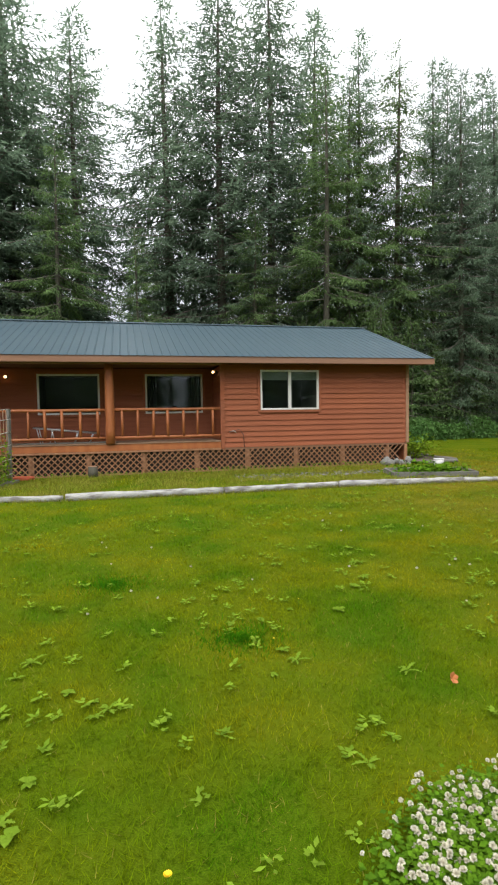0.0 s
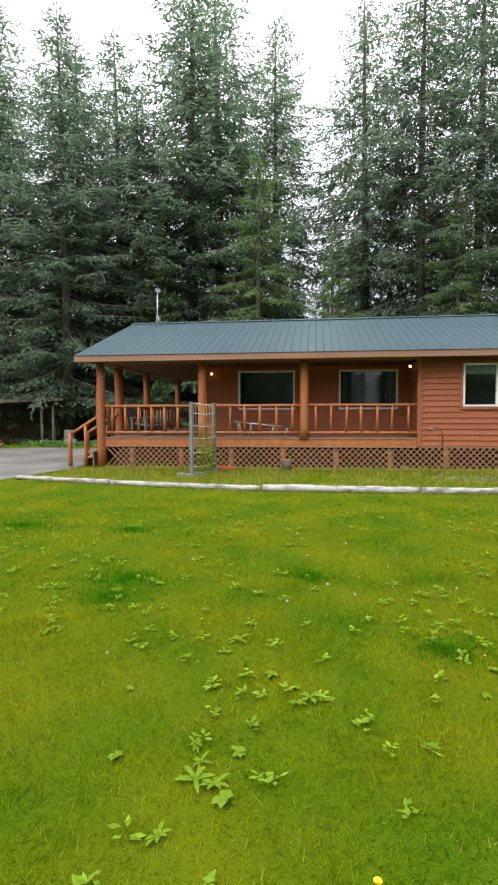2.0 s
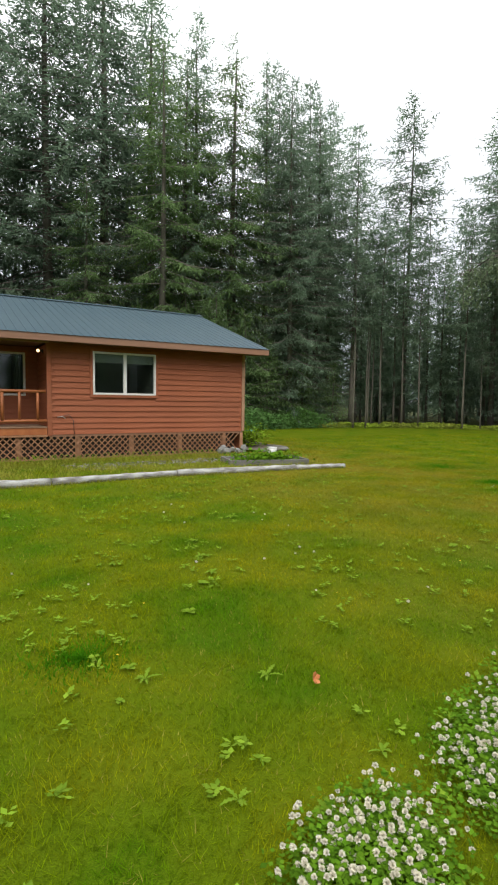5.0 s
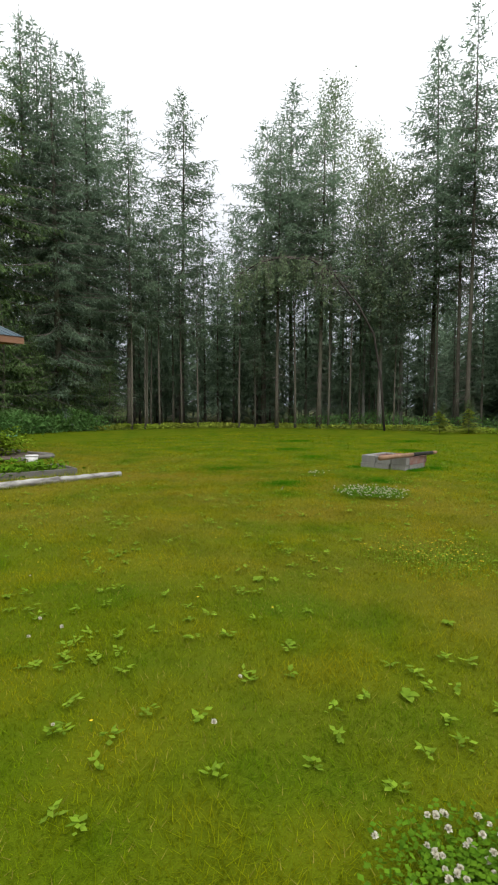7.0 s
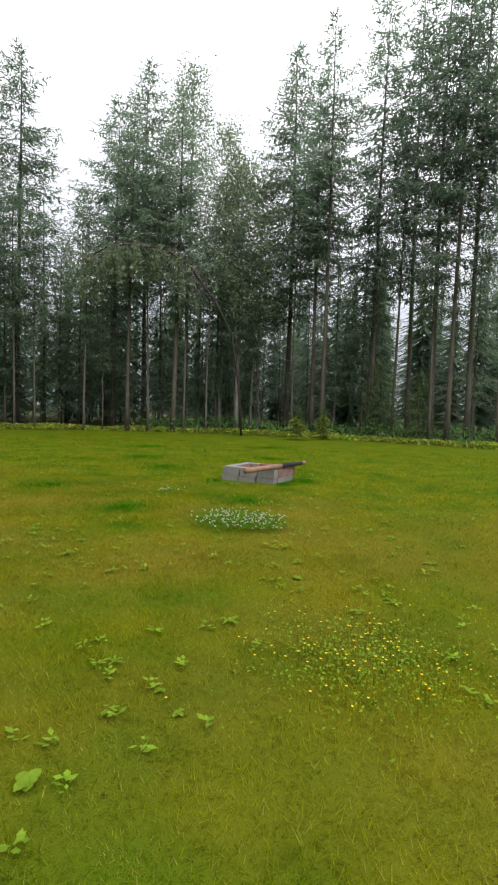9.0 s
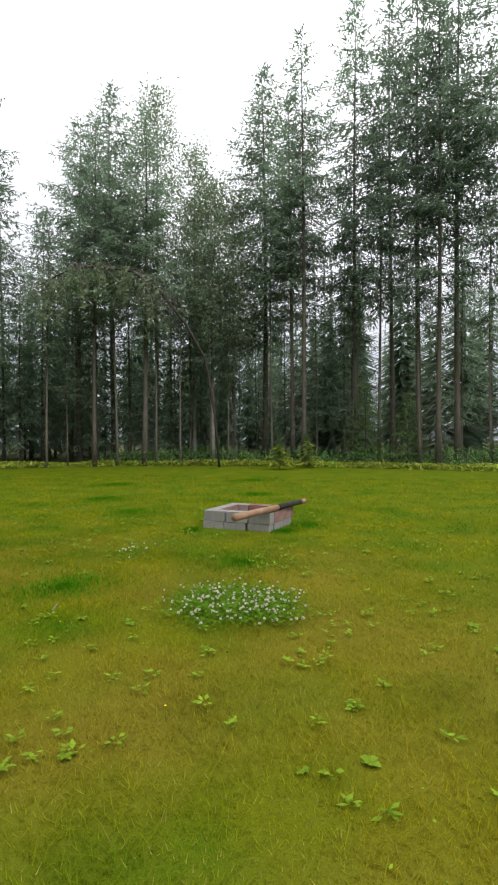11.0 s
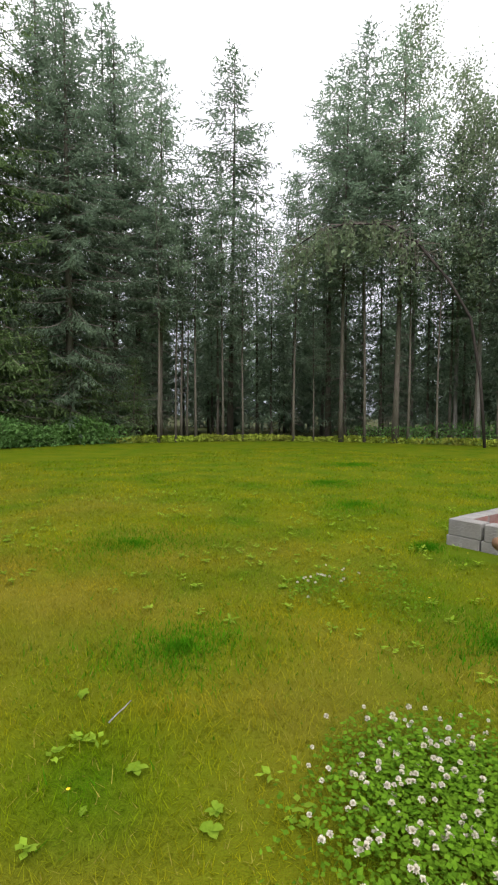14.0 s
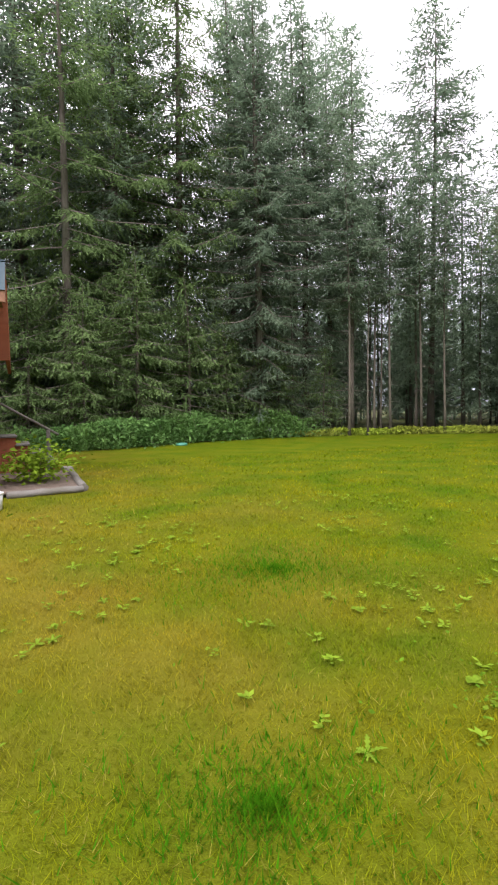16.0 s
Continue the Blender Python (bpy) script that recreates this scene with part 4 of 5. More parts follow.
for i in range(120):
    s = random.uniform(0.45, 1.0) * (len(arc) - 1)
    k = min(int(s), len(arc) - 2)
    p = np.array(arc[k]) + (np.array(arc[k + 1]) - np.array(arc[k])) * (s - k)
    l = random.uniform(0.8, 2.4)
    q = p + np.array((random.uniform(-0.8, 0.8), random.uniform(-0.8, 0.9), random.uniform(-0.15, 0.12)))
    e = q + np.array((random.uniform(-0.4, 0.4), random.uniform(-0.4, 0.6), -l))
    hang.append((p, q, e, 0.9))
    if s > 5.0 or random.random() < 0.25:
        leaf_c += [q + (e - q) * t + np.random.default_rng(i * 31 + j).normal(0, 0.14, 3) for j, t in enumerate(np.linspace(0.1, 1.0, 24))]
part("branchwork", limb_mesh(hang, "branchwork", M_TWIG, thick=0.02), M_TWIG, bow)["kind"] = "stuff"
c = np.array(leaf_c)
r = np.random.default_rng(5)
a, b = r.normal(0, 1, c.shape) * 0.07, r.normal(0, 1, c.shape) * 0.045
part("crown", quads("crown", np.stack([c - a, c + b, c + a, c - b], 1), M_LEAF), M_LEAF, bow)

# ---- yard things ----
random.seed(21)
edging = "edging logs"
for a, b, r0, r1 in (((-6.76, 11.8, 0.08), (-4.1, 11.12, 0.08), 0.06, 0.065), ((-4.08, 11.12, 0.07), (-0.6, 10.52, 0.07), 0.065, 0.075), ((-0.54, 10.52, 0.08), (2.6, 10.48, 0.08), 0.095, 0.085),
                     ((2.62, 10.48, 0.08), (5.2, 10.6, 0.075), 0.082, 0.075), ((5.24, 10.6, 0.08), (8.2, 10.36, 0.075), 0.088, 0.078), ((8.22, 10.36, 0.07), (9.6, 10.18, 0.065), 0.075, 0.065)):
    thing("edging_log", log_between((a[0], a[1], a[2] - 0.015), (b[0], b[1], b[2] - 0.015), r0 * 0.85, r1 * 0.85, 12, 16, 0.14), M_BLEACHED, "bleached grey-white log edging the lawn border", "log", edging, smooth=True)


def prism(profile, y0, y1, bm=None, bevel=0.0, mat=0):
    """A side profile of (x, z) stretched from y0 to y1."""
    bm = bm or bmesh.new()
    a = [bm.verts.new((x, y0, z)) for x, z in profile]
    b = [bm.verts.new((x, y1, z)) for x, z in profile]
    fs = [bm.faces.new(a), bm.faces.new(b[::-1])]
    for i in range(len(profile)):
        fs.append(bm.faces.new((a[i], b[i], b[(i + 1) % len(profile)], a[(i + 1) % len(profile)])))
    for f in fs:
        f.material_index = mat
    bmesh.ops.recalc_face_normals(bm, faces=bm.faces)
    if bevel:
        es = [e for e in bm.edges if len(e.link_faces) == 2 and e.calc_face_angle(0) > 0.5]
        bmesh.ops.bevel(bm, geom=es, offset=bevel, segments=2, affect="EDGES")
    return bm


def blade_mesh(points, heights, widths, lean, seed, mat, name):
    """Single bent grass blades as triangles standing at points (n, 2)."""
    r = np.random.default_rng(seed)
    n = len(points)
    az = r.uniform(0, 6.283, n)
    tilt = r.uniform(0.5, 1.4, n) * lean * r.choice((-1, 1), n)
    side = np.stack([np.cos(az), np.sin(az), np.zeros(n)], 1) * (widths / 2)[:, None]
    base = np.concatenate([points, np.zeros((n, 1))], 1)
    tip = base + np.stack([-np.sin(az) * tilt * heights, np.cos(az) * tilt * heights, heights], 1) + r.normal(0, 0.15, (n, 3)) * heights[:, None] * (1, 1, 0)
    return triangles(name, np.stack([base - side, base + side, tip], 1), mat)


# fire pit of two courses of blocks, with a half-burnt pole across it
PIT = pose(14.37, 5.6, 0, 0, 0, 82.5) @ Matrix.Scale(0.95, 4)
pit = empty("fire_pit", 0, 0, 0, 0, "square concrete-block fire pit with reddened inner blocks", "fire pit")
pit.matrix_basis = PIT
block_mesh = {m.name: finish(box(0, 0.405, 0, 0.19, 0, 0.19, 0.008), "block", m) for m in (M_BLOCK, M_BURNT)}
scorched = finish(box(0, 0.405, 0, 0.19, 0, 0.19, 0.008), "block", M_BLOCK)
scorched.materials.append(M_BURNT)
for face in scorched.polygons:
    face.material_index = 1 if abs(face.normal.y) > 0.9 else 0
SIDE_A, SIDE_B = 1.30, 1.2
for level, z in ((0, -0.07), (1, 0.123)):
    for k in range(3):
        o = 0.03 * (1 - level) + k * 0.435
        jig = lambda: pose(random.uniform(-0.005, 0.005), random.uniform(-0.005, 0.005), 0, 0, 0, random.uniform(-1.2, 1.2))
        shared("block", block_mesh["concrete_block"], pit, pose(0.0 + o, -0.19, z) @ jig())
        shared("block", block_mesh["fire_reddened_block"] if k < 2 else scorched, pit, pose(0.02 + o, -SIDE_B + 0.0, z) @ jig())
    for k in range(2):
        o = 0.17 + k * 0.408
        shared("block", block_mesh["fire_reddened_block" if level else "concrete_block"], pit, pose(0.2, -o - 0.2 + 0.17, z, 0, 0, -90) @ pose(0, -0.2, 0) @ jig())
        shared("block", scorched, pit, pose(SIDE_A, -o - 0.2 + 0.17, z, 0, 0, -90) @ pose(0, -0.2, 0) @ jig())
part("ash_bed", box(0.2, 1.1, -1.0, -0.2, 0.0, 0.05, 0.02), M_ASH, pit, "dark ash inside the pit")
pole = empty("burnt_pole", 0, 0, 0, 0, "peeled wooden pole with charred far end across pit", "pole")
a, b = Vector((13.43, 5.89, 0.355)), Vector((15.74, 5.31, 0.365))
part("peeled_end", tube([a, a.lerp(b, 0.3), a.lerp(b, 0.56)], [0.056, 0.053, 0.048], 12, True, 0.03), M_PEELED, pole, smooth=True)
part("charred_end", tube([a.lerp(b, 0.555), a.lerp(b, 0.75), a.lerp(b, 0.93)], [0.049, 0.046, 0.042], 12, True, 0.09), M_CHAR, pole, smooth=True)
part("tip", tube([a.lerp(b, 0.925), a.lerp(b, 1.0)], [0.046, 0.045], 12, True, 0.04), M_PEELED, pole, smooth=True)

# trellis in its planter
trellis = empty("trellis", -2.59, 12.85, 0, math.degrees(math.atan2(1.05, 0.36)), "grey wooden trellis strung with white twine", "trellis")
for x in (0, 1.1):
    part("post", box(x - 0.05, x + 0.05, -0.045, 0.045, 0, 1.9, 0.006, pose(0, 0, 0, 0, 1.0 if x else 0)), M_GREY_WOOD, trellis)
for z in (0.25, 0.62, 0.98, 1.3, 1.62, 1.87):
    sag = random.uniform(0.01, 0.05)
    part("twine", tube([(0, -0.05, z), (0.55, -0.05, z - sag), (1.12, -0.05, z)], 0.011, 5), M_WIRE, trellis)
for i in range(7):
    x = 0.14 + i * 0.14
    part("cane", tube([(x + 0.04, -0.03, 0.1), (x, -0.03, 1.86)], 0.012, 5), M_PEELED, trellis)
planter = empty("planter_box", -2.75, 12.7, 0, math.degrees(math.atan2(1.05, 0.36)), "low grey timber planter box at trellis foot", "planter")
for c in ((0.0, 1.4, -0.3, -0.25), (0.0, 1.4, 0.2, 0.25), (0.0, 0.05, -0.245, 0.195), (1.35, 1.4, -0.245, 0.195)):
    part("plank", box(*c, 0, 0.09, 0.008), M_GREY_WOOD, planter)
part("soil", box(0.055, 1.345, -0.245, 0.195, 0.0, 0.06), M_DIRT, planter)


def leaf_cloud(n, centre, spread, size, seed, mat, name, flat=0.5):
    r = np.random.default_rng(seed)
    c = np.array(centre) + r.normal(0, 1, (n, 3)) * np.array(spread)
    c[:, 2] = np.abs(c[:, 2] - 0.02) + 0.02
    a = r.normal(0, 1, c.shape) * (1, 1, flat)
    a /= np.linalg.norm(a, axis=1)[:, None]
    b = np.cross(a, r.normal(0, 0.35, c.shape) + (0, 0, 1))
    b /= np.linalg.norm(b, axis=1)[:, None]
    s = size * r.uniform(0.6, 1.3, (n, 1))
    return quads(name, np.stack([c - a * s, c + b * s * 0.55, c + a * s, c - b * s * 0.55], 1), mat)


thing("climbing_vine", leaf_cloud(520, (-2.35, 13.45, 0.42), (0.13, 0.3, 0.33), 0.05, 3, M_WEED, "climbing_vine"), M_WEED, "bright green climbing pea vine on the trellis", "vine", kind="stuff")

# bed of low greens, pail, timber bed with bush
greens = empty("garden_bed", 0, 0, 0, 0, "low garden bed edged with grey planks", "garden bed")
for p, q in (((7.2, 11.66, 0), (9.2, 11.14, 0)), ((7.45, 12.75, 0), (9.5, 12.25, 0)), ((9.2, 11.2, 0), (9.5, 12.2, 0)), ((7.2, 11.72, 0), (7.45, 12.7, 0))):
    v = Vector(q) - Vector(p)
    part("plank", box(0, v.length, -0.02, 0.02, 0, 0.14, 0.006, Matrix.Translation(p) @ pose(0, 0, 0, 0, 0, math.degrees(math.atan2(v.y, v.x)))), M_GREY_WOOD, greens)
bm = bmesh.new()
bm.faces.new([bm.verts.new((x, y, 0.07)) for x, y in ((7.23, 11.68), (9.2, 11.18), (9.48, 12.22), (7.46, 12.7))])
part("soil", bm, M_DIRT, greens)
thing("strawberry_plants", leaf_cloud(1500, (8.35, 11.95, 0.13), (0.5, 0.26, 0.09), 0.055, 4, M_CLOVER, "strawberry_plants"), M_CLOVER, "dense low green leaves filling the bed", "plants", kind="stuff")
pail = empty("pail", 9.67, 13.6, 0.0, 0, "white plastic pail standing in the grass", "pail")
part("shell", tube([(0, 0, 0), (0, 0, 0.24)], [0.13, 0.15], 18), M_WHITE, pail)
part("rim", tube([(0, 0, 0.225), (0, 0, 0.25)], [0.158, 0.158], 18), M_WHITE, pail)
tbed = empty("timber_bed", 0, 0, 0, 0, "earth bed framed by old grey timbers", "garden bed")
for p, q, r in (((9.85, 14.6, 0.055), (11.05, 14.72, 0.055), 0.062), ((11.08, 14.8, 0.07), (11.1, 17.8, 0.07), 0.07)):
    part("timber", log_between(p, q, r, r, 8, 9, 0.16), M_GREY_WOOD, tbed)
bm = bmesh.new()
bmesh.ops.create_grid(bm, x_segments=10, y_segments=14, size=0.5, matrix=Matrix.Translation((10.28, 16.3, 0.05)) @ Matrix.Diagonal((1.55, 3.2, 1, 1)))
for v in bm.verts:
    v.co.z += noise.noise(v.co * 3) * 0.03 + 0.02
part("soil", bm, M_DIRT, tbed, smooth=True)
part("capstone", box(10.95, 11.2, 17.85, 18.15, 0, 0.14, 0.02), M_BLOCK, tbed, "pale concrete block at the bed's end")
bush = empty("bush", 10.35, 16.1, 0.05, 0, "leafy yellow-green bush in the earth bed", "bush")
stems = [(np.array((0, 0, 0.0)), np.array((math.cos(i) * 0.2, math.sin(i) * 0.2, 0.3)), np.array((math.cos(i) * 0.45, math.sin(i) * 0.45, 0.55 + 0.1 * math.sin(i * 3))), 0.7) for i in range(9)]
part("stems", limb_mesh(stems, "stems", M_TWIG), M_TWIG, bush)["kind"] = "stuff"
part("foliage", leaf_cloud(1100, (0, 0, 0.36), (0.3, 0.34, 0.18), 0.06, 6, M_WEED, "foliage"), M_WEED, bush)
bm = bmesh.new()
for i in range(16):
    s = random.uniform(0.05, 0.14)
    bmesh.ops.create_icosphere(bm, subdivisions=1, radius=s, matrix=pose(9.0 + random.uniform(-0.55, 0.35), 14.65 + random.uniform(-0.2, 0.15), s * 0.6 + (0.08 if i > 10 else 0), random.uniform(0, 90), 0, random.uniform(0, 90)))
for v in bm.verts:
    v.co += Vector((random.uniform(-1, 1), random.uniform(-1, 1), random.uniform(-1, 1))) * 0.015
thing("rubble_pile", bm, M_BLOCK, "small heap of grey stones against the lattice", "stones", kind="stuff")
stump = empty("stump", -0.26, 14.5, 0, 0, "short grey sawn log standing before the lattice", "stump")
part("bark", tube([(0, 0, 0), (0, 0, 0.3)], [0.14, 0.125], 14, True, 0.05), M_BARK, stump)
part("cut_face", tube([(0, 0, 0.3), (0, 0, 0.305)], [0.125, 0.125], 14), M_PEELED, stump)
coil = []
for i in range(70):
    w = i * 0.36
    coil.append((-2.0 + math.cos(w) * (0.26 + 0.03 * math.sin(i)), 14.3 + math.sin(w) * 0.2, 0.03 + 0.0013 * i))
thing("garden_hose", tube(coil, 0.013, 6), M_HOSE, "coiled orange-red garden hose on the grass", "hose", smooth=True)
pipe = empty("outdoor_tap", 3.6, FRONT - 0.03, 1.1, 0, "small outdoor tap and cable on siding", "tap")
part("spout", tube([(0, 0, 0.05), (0.12, -0.05, 0.07), (0.2, -0.06, 0.02)], 0.014, 7), M_CHROME, pipe, smooth=True)
part("cable", tube([(0.05, -0.01, 0.05), (0.3, -0.012, 0.12), (0.42, -0.012, -0.05), (0.44, -0.012, -0.42)], 0.008, 6), M_BLACK, pipe, smooth=True)

# satellite dish on the roof
dish = empty("satellite_dish", -5.2, 18.6, 4.76, 0, "small grey satellite dish on a roof mast", "antenna")
part("mast", tube([(0, 0, 0), (0.02, 0, 1.25)], 0.022, 8), M_ALU, dish)
bm = bmesh.new()
bmesh.ops.create_uvsphere(bm, u_segments=18, v_segments=10, radius=0.1, matrix=pose(0.06, -0.05, 1.3, 70, 0, 30) @ Matrix.Diagonal((1, 1, 0.3, 1)))
bmesh.ops.delete(bm, geom=[v for v in bm.verts if (pose(0.06, -0.05, 1.3, 70, 0, 30).inverted() @ v.co).z > 0.02], context="VERTS")
part("reflector", bm, M_CANOPY, dish, smooth=True)
part("bracket", tube([(-0.12, 0.15, 0.0), (0, 0, 0.45)], 0.015, 6), M_ALU, dish)
part("bracket", tube([(0.14, 0.1, 0.0), (0, 0, 0.45)], 0.015, 6), M_ALU, dish)

# things on the porch
stand = empty("folding_stand", -1.35, 15.75, DECK, 0, "folded aluminium ladder bench lying on the porch", "ladder")
for y in (0, 0.4):
    part("side_rail", tube([(-0.6, y, 0.45), (1.2, y, 0.26)], 0.025, 7), M_ALU, stand)
for i in range(6):
    x = -0.55 + i * 0.33
    part("rung", tube([(x, 0, 0.445 - i * 0.033), (x, 0.4, 0.445 - i * 0.033)], 0.016, 6), M_ALU, stand)
for x, z in ((-0.5, 0.44), (-0.1, 0.4), (0.62, 0.32), (1.05, 0.28)):
    for y in (0, 0.4):
        part("leg", tube([(x, y, z), (x + random.choice((-0.1, 0.1)), y, 0)], 0.017, 6), M_ALU, stand)
thing("loose_plank", box(-2.3, 0.1, 15.25, 15.39, DECK + 0.002, DECK + 0.03, 0.004), M_GREY_WOOD, "pale loose plank lying on the deck", "plank")
chair = empty("porch_bench", -3.9, 17.2, DECK, 15, "dark slatted wooden bench on the porch", "bench")
part("seat", box(-0.65, 0.65, -0.25, 0.25, 0.4, 0.44, 0.008), M_SHED, chair)
for x in (-0.6, 0.6):
    for y in (-0.22, 0.22):
        part("leg", box(x - 0.035, x + 0.035, y - 0.035, y + 0.035, 0, 0.4 if y < 0 else 0.95, 0.005), M_SHED, chair)
for i in range(9):
    x = -0.5 + i * 0.125
    part("back_slat", box(x - 0.03, x + 0.03, 0.2, 0.22, 0.44, 0.92, 0.004), M_SHED, chair)
part("back_rail", box(-0.63, 0.63, 0.19, 0.25, 0.92, 1.0, 0.006), M_SHED, chair)
lounge = empty("deck_chair", -5.0, 16.6, DECK, 60, "weathered grey wooden reclining chair on porch", "chair")
part("seat", box(-0.3, 0.3, -0.4, 0.3, 0.33, 0.37, 0.006, pose(0, 0, 0, 6)), M_GREY_WOOD, lounge)
for i in range(5):
    part("back_slat", box(-0.29 + i * 0.12, -0.19 + i * 0.12, 0.28, 0.305, 0.3, 1.08, 0.005, pose(0, 0.1, 0.05, -22)), M_GREY_WOOD, lounge)
for x in (-0.34, 0.34):
    part("arm", box(x - 0.05, x + 0.05, -0.42, 0.4, 0.56, 0.585, 0.005), M_GREY_WOOD, lounge)
    part("leg", box(x - 0.03, x + 0.03, -0.38, -0.3, 0, 0.56, 0.005), M_GREY_WOOD, lounge)
    part("leg", box(x - 0.03, x + 0.03, 0.28, 0.36, 0, 0.56, 0.005), M_GREY_WOOD, lounge)

# ---- pickup truck ----
truck = empty("pickup_truck", -17.53, 19.48, 0.008, math.degrees(math.atan2(1.76, 2.05)), "blue pickup truck with white-windowed canopy over its bed", "truck")


def arch(cx, r=0.42, n=9):
    return [(cx + r * math.cos(math.pi * i / n), 0.38 + r * math.sin(math.pi * i / n) * 0.98) for i in range(n + 1)]


prof = [(-1.12, 0.55), (-1.12, 1.03), (1.06, 1.03), (2.42, 1.02), (2.75, 1.0), (3.45, 0.9), (3.52, 0.8), (3.52, 0.48)] + [(3.25, 0.38), *arch(2.7), (2.2, 0.36), (0.5, 0.36), *arch(0.0), (-0.7, 0.45)]
part("body", prism(prof, -0.82, 0.82, bevel=0.02), M_BLUE, truck)
part("chassis", box(-0.9, 3.3, -0.6, 0.6, 0.32, 0.6), M_BLACK, truck)
cab = [(1.08, 1.03), (1.12, 1.56), (1.2, 1.61), (1.85, 1.61), (1.98, 1.56), (2.55, 1.03)]
part("cab", prism(cab, -0.72, 0.72, bevel=0.02), M_BLUE, truck)
for y in (-0.727, 0.727):
    part("side_window", prism([(1.2, 1.06), (1.22, 1.5), (1.9, 1.5), (2.33, 1.06)], y - 0.008, y + 0.008), M_GLASS, truck)
part("windscreen", box(-0.34, 0.34, -0.64, 0.64, -0.006, 0.006, 0, pose(2.28, 0, 1.31, 0, 43, 0)), M_GLASS, truck)
can = [(-1.12, 1.035), (-1.1, 1.54), (-1.02, 1.6), (0.98, 1.6), (1.04, 1.54), (1.05, 1.035)]
canopy = part("canopy", prism(can, -0.76, 0.76, bevel=0.02), M_CANOPY, truck, "grey fibreglass bed canopy")
for y in (-0.765, 0.765):
    part("canopy_frame", prism([(-0.78, 1.1), (-0.68, 1.46), (0.78, 1.46), (0.86, 1.1)], y - 0.01, y + 0.01, bevel=0.01), M_WHITE, canopy)
    part("canopy_window", prism([(-0.7, 1.14), (-0.63, 1.42), (0.02, 1.42), (0.02, 1.14)], y - 0.016, y + 0.016), M_BLACK, canopy)
    part("canopy_window", prism([(0.06, 1.14), (0.06, 1.42), (0.73, 1.42), (0.79, 1.14)], y - 0.016, y + 0.016), M_BLIND, canopy)
for x in (0.0, 2.7):
    for y in (-0.76, 0.76):
        s = 1 if y > 0 else -1
        wheel = empty("wheel", x, y, 0.345)
        wheel.parent = truck
        part("tyre", tube([(0, -0.11, 0), (0, -0.09, 0), (0, 0.09, 0), (0, 0.11, 0)], [0.31, 0.345, 0.345, 0.31], 24), M_RUBBER, wheel, smooth=True)
        part("rim", tube([(0, s * 0.1, 0), (0, s * 0.118, 0)], [0.21, 0.19], 20), M_CHROME, wheel)
        part("hub", tube([(0, s * 0.118, 0), (0, s * 0.15, 0)], [0.07, 0.05], 12), M_BLACK, wheel)
for x in (0.0, 2.7):
    for y in (-0.825, 0.825):
        bm = bmesh.new()
        pts = [(x + 0.45 * math.cos(math.pi * i / 10), y, 0.38 + 0.45 * math.sin(math.pi * i / 10)) for i in range(11)]
        part("wheel_arch", add_tube(bm, pts, [0.03] * 11, 6), M_BLACK, truck, smooth=True)
part("side_trim", box(0.5, 2.2, -0.835, -0.822, 0.5, 0.56, 0.004), M_BLACK, truck)
part("front_bumper", box(3.45, 3.62, -0.8, 0.8, 0.42, 0.6, 0.03), M_BLACK, truck)
part("rear_bumper", box(-1.27, -1.13, -0.78, 0.78, 0.42, 0.56, 0.02), M_CHROME, truck)
for y in (-0.72, 0.72):
    part("tail_light", box(-1.14, -1.09, y - 0.1, y + 0.1, 0.66, 0.98, 0.01), M_RED, truck)
    part("headlight", box(3.47, 3.535, y - 0.12, y + 0.1, 0.66, 0.8, 0.01), M_WHITE, truck)
part("door_handle", box(1.25, 1.4, -0.842, -0.822, 0.88, 0.91, 0.004), M_BLACK, truck)
part("mirror", box(2.2, 2.27, -0.98, -0.8, 1.08, 1.2, 0.015), M_BLACK, truck)
for x in (1.1, 2.18):
    part("door_seam", box(x, x + 0.012, -0.8235, -0.82, 0.45, 1.02), M_BLACK, truck)

# woodshed, firewood, block and hoop
shed = empty("woodshed", -16.4, 25.4, 0, 30, "low open woodshed of weathered boards and poles", "shed")
roof_m = pose(0, 0, 2.28, 0.5, -2, 0)
for i in range(16):
    x = -3.5 + i * 0.44
    part("roof_board", box(x, x + 0.435, -1.7, 1.8, -0.02 + random.uniform(-0.012, 0.012), 0.025, 0.004, roof_m), M_SHED, shed)
part("eave_board", box(-3.55, 3.6, -1.75, -1.7, -0.13, 0.03, 0.006, roof_m), M_SHED, shed)
for x in (-2.6, 0.0, 2.55, 3.1):
    part("post", log_between((x, -1.4, 0), (x, -1.4, 2.1), 0.07, 0.06, 9, 3), M_GREY_WOOD, shed)
for x in (-2.6, 0.0):
    for s in (-1, 1):
        part("brace", log_between((x, -1.4, 1.62), (x + s * 0.45, -1.4, 2.06), 0.035, 0.03, 7, 2), M_GREY_WOOD, shed)
for i in range(11):
    z = 0.02 + i * 0.19
    part("back_board", box(-3.2, 3.3, 1.55, 1.58, z, z + 0.182, 0.004), M_SHED, shed)
for x in (-3.2, 3.25):
    for i in range(11):
        z = 0.02 + i * 0.19
        part("side_board", box(x, x + 0.03, -0.4, 1.54, z, z + 0.182, 0.004), M_SHED, shed)
pile = empty("firewood_pile", -16.0, 24.2, 0, 30, "heap of split orange-brown firewood under the shed", "firewood")
logs = [finish(prism([(0, 0), (0.16, 0.02), (0.07, 0.13)], -0.2, 0.2), "split_log", M_FIREWOOD), finish(prism([(0, 0), (0.13, 0), (0.14, 0.08), (0.02, 0.12)], -0.19, 0.19), "split_log", M_FIREWOOD)]
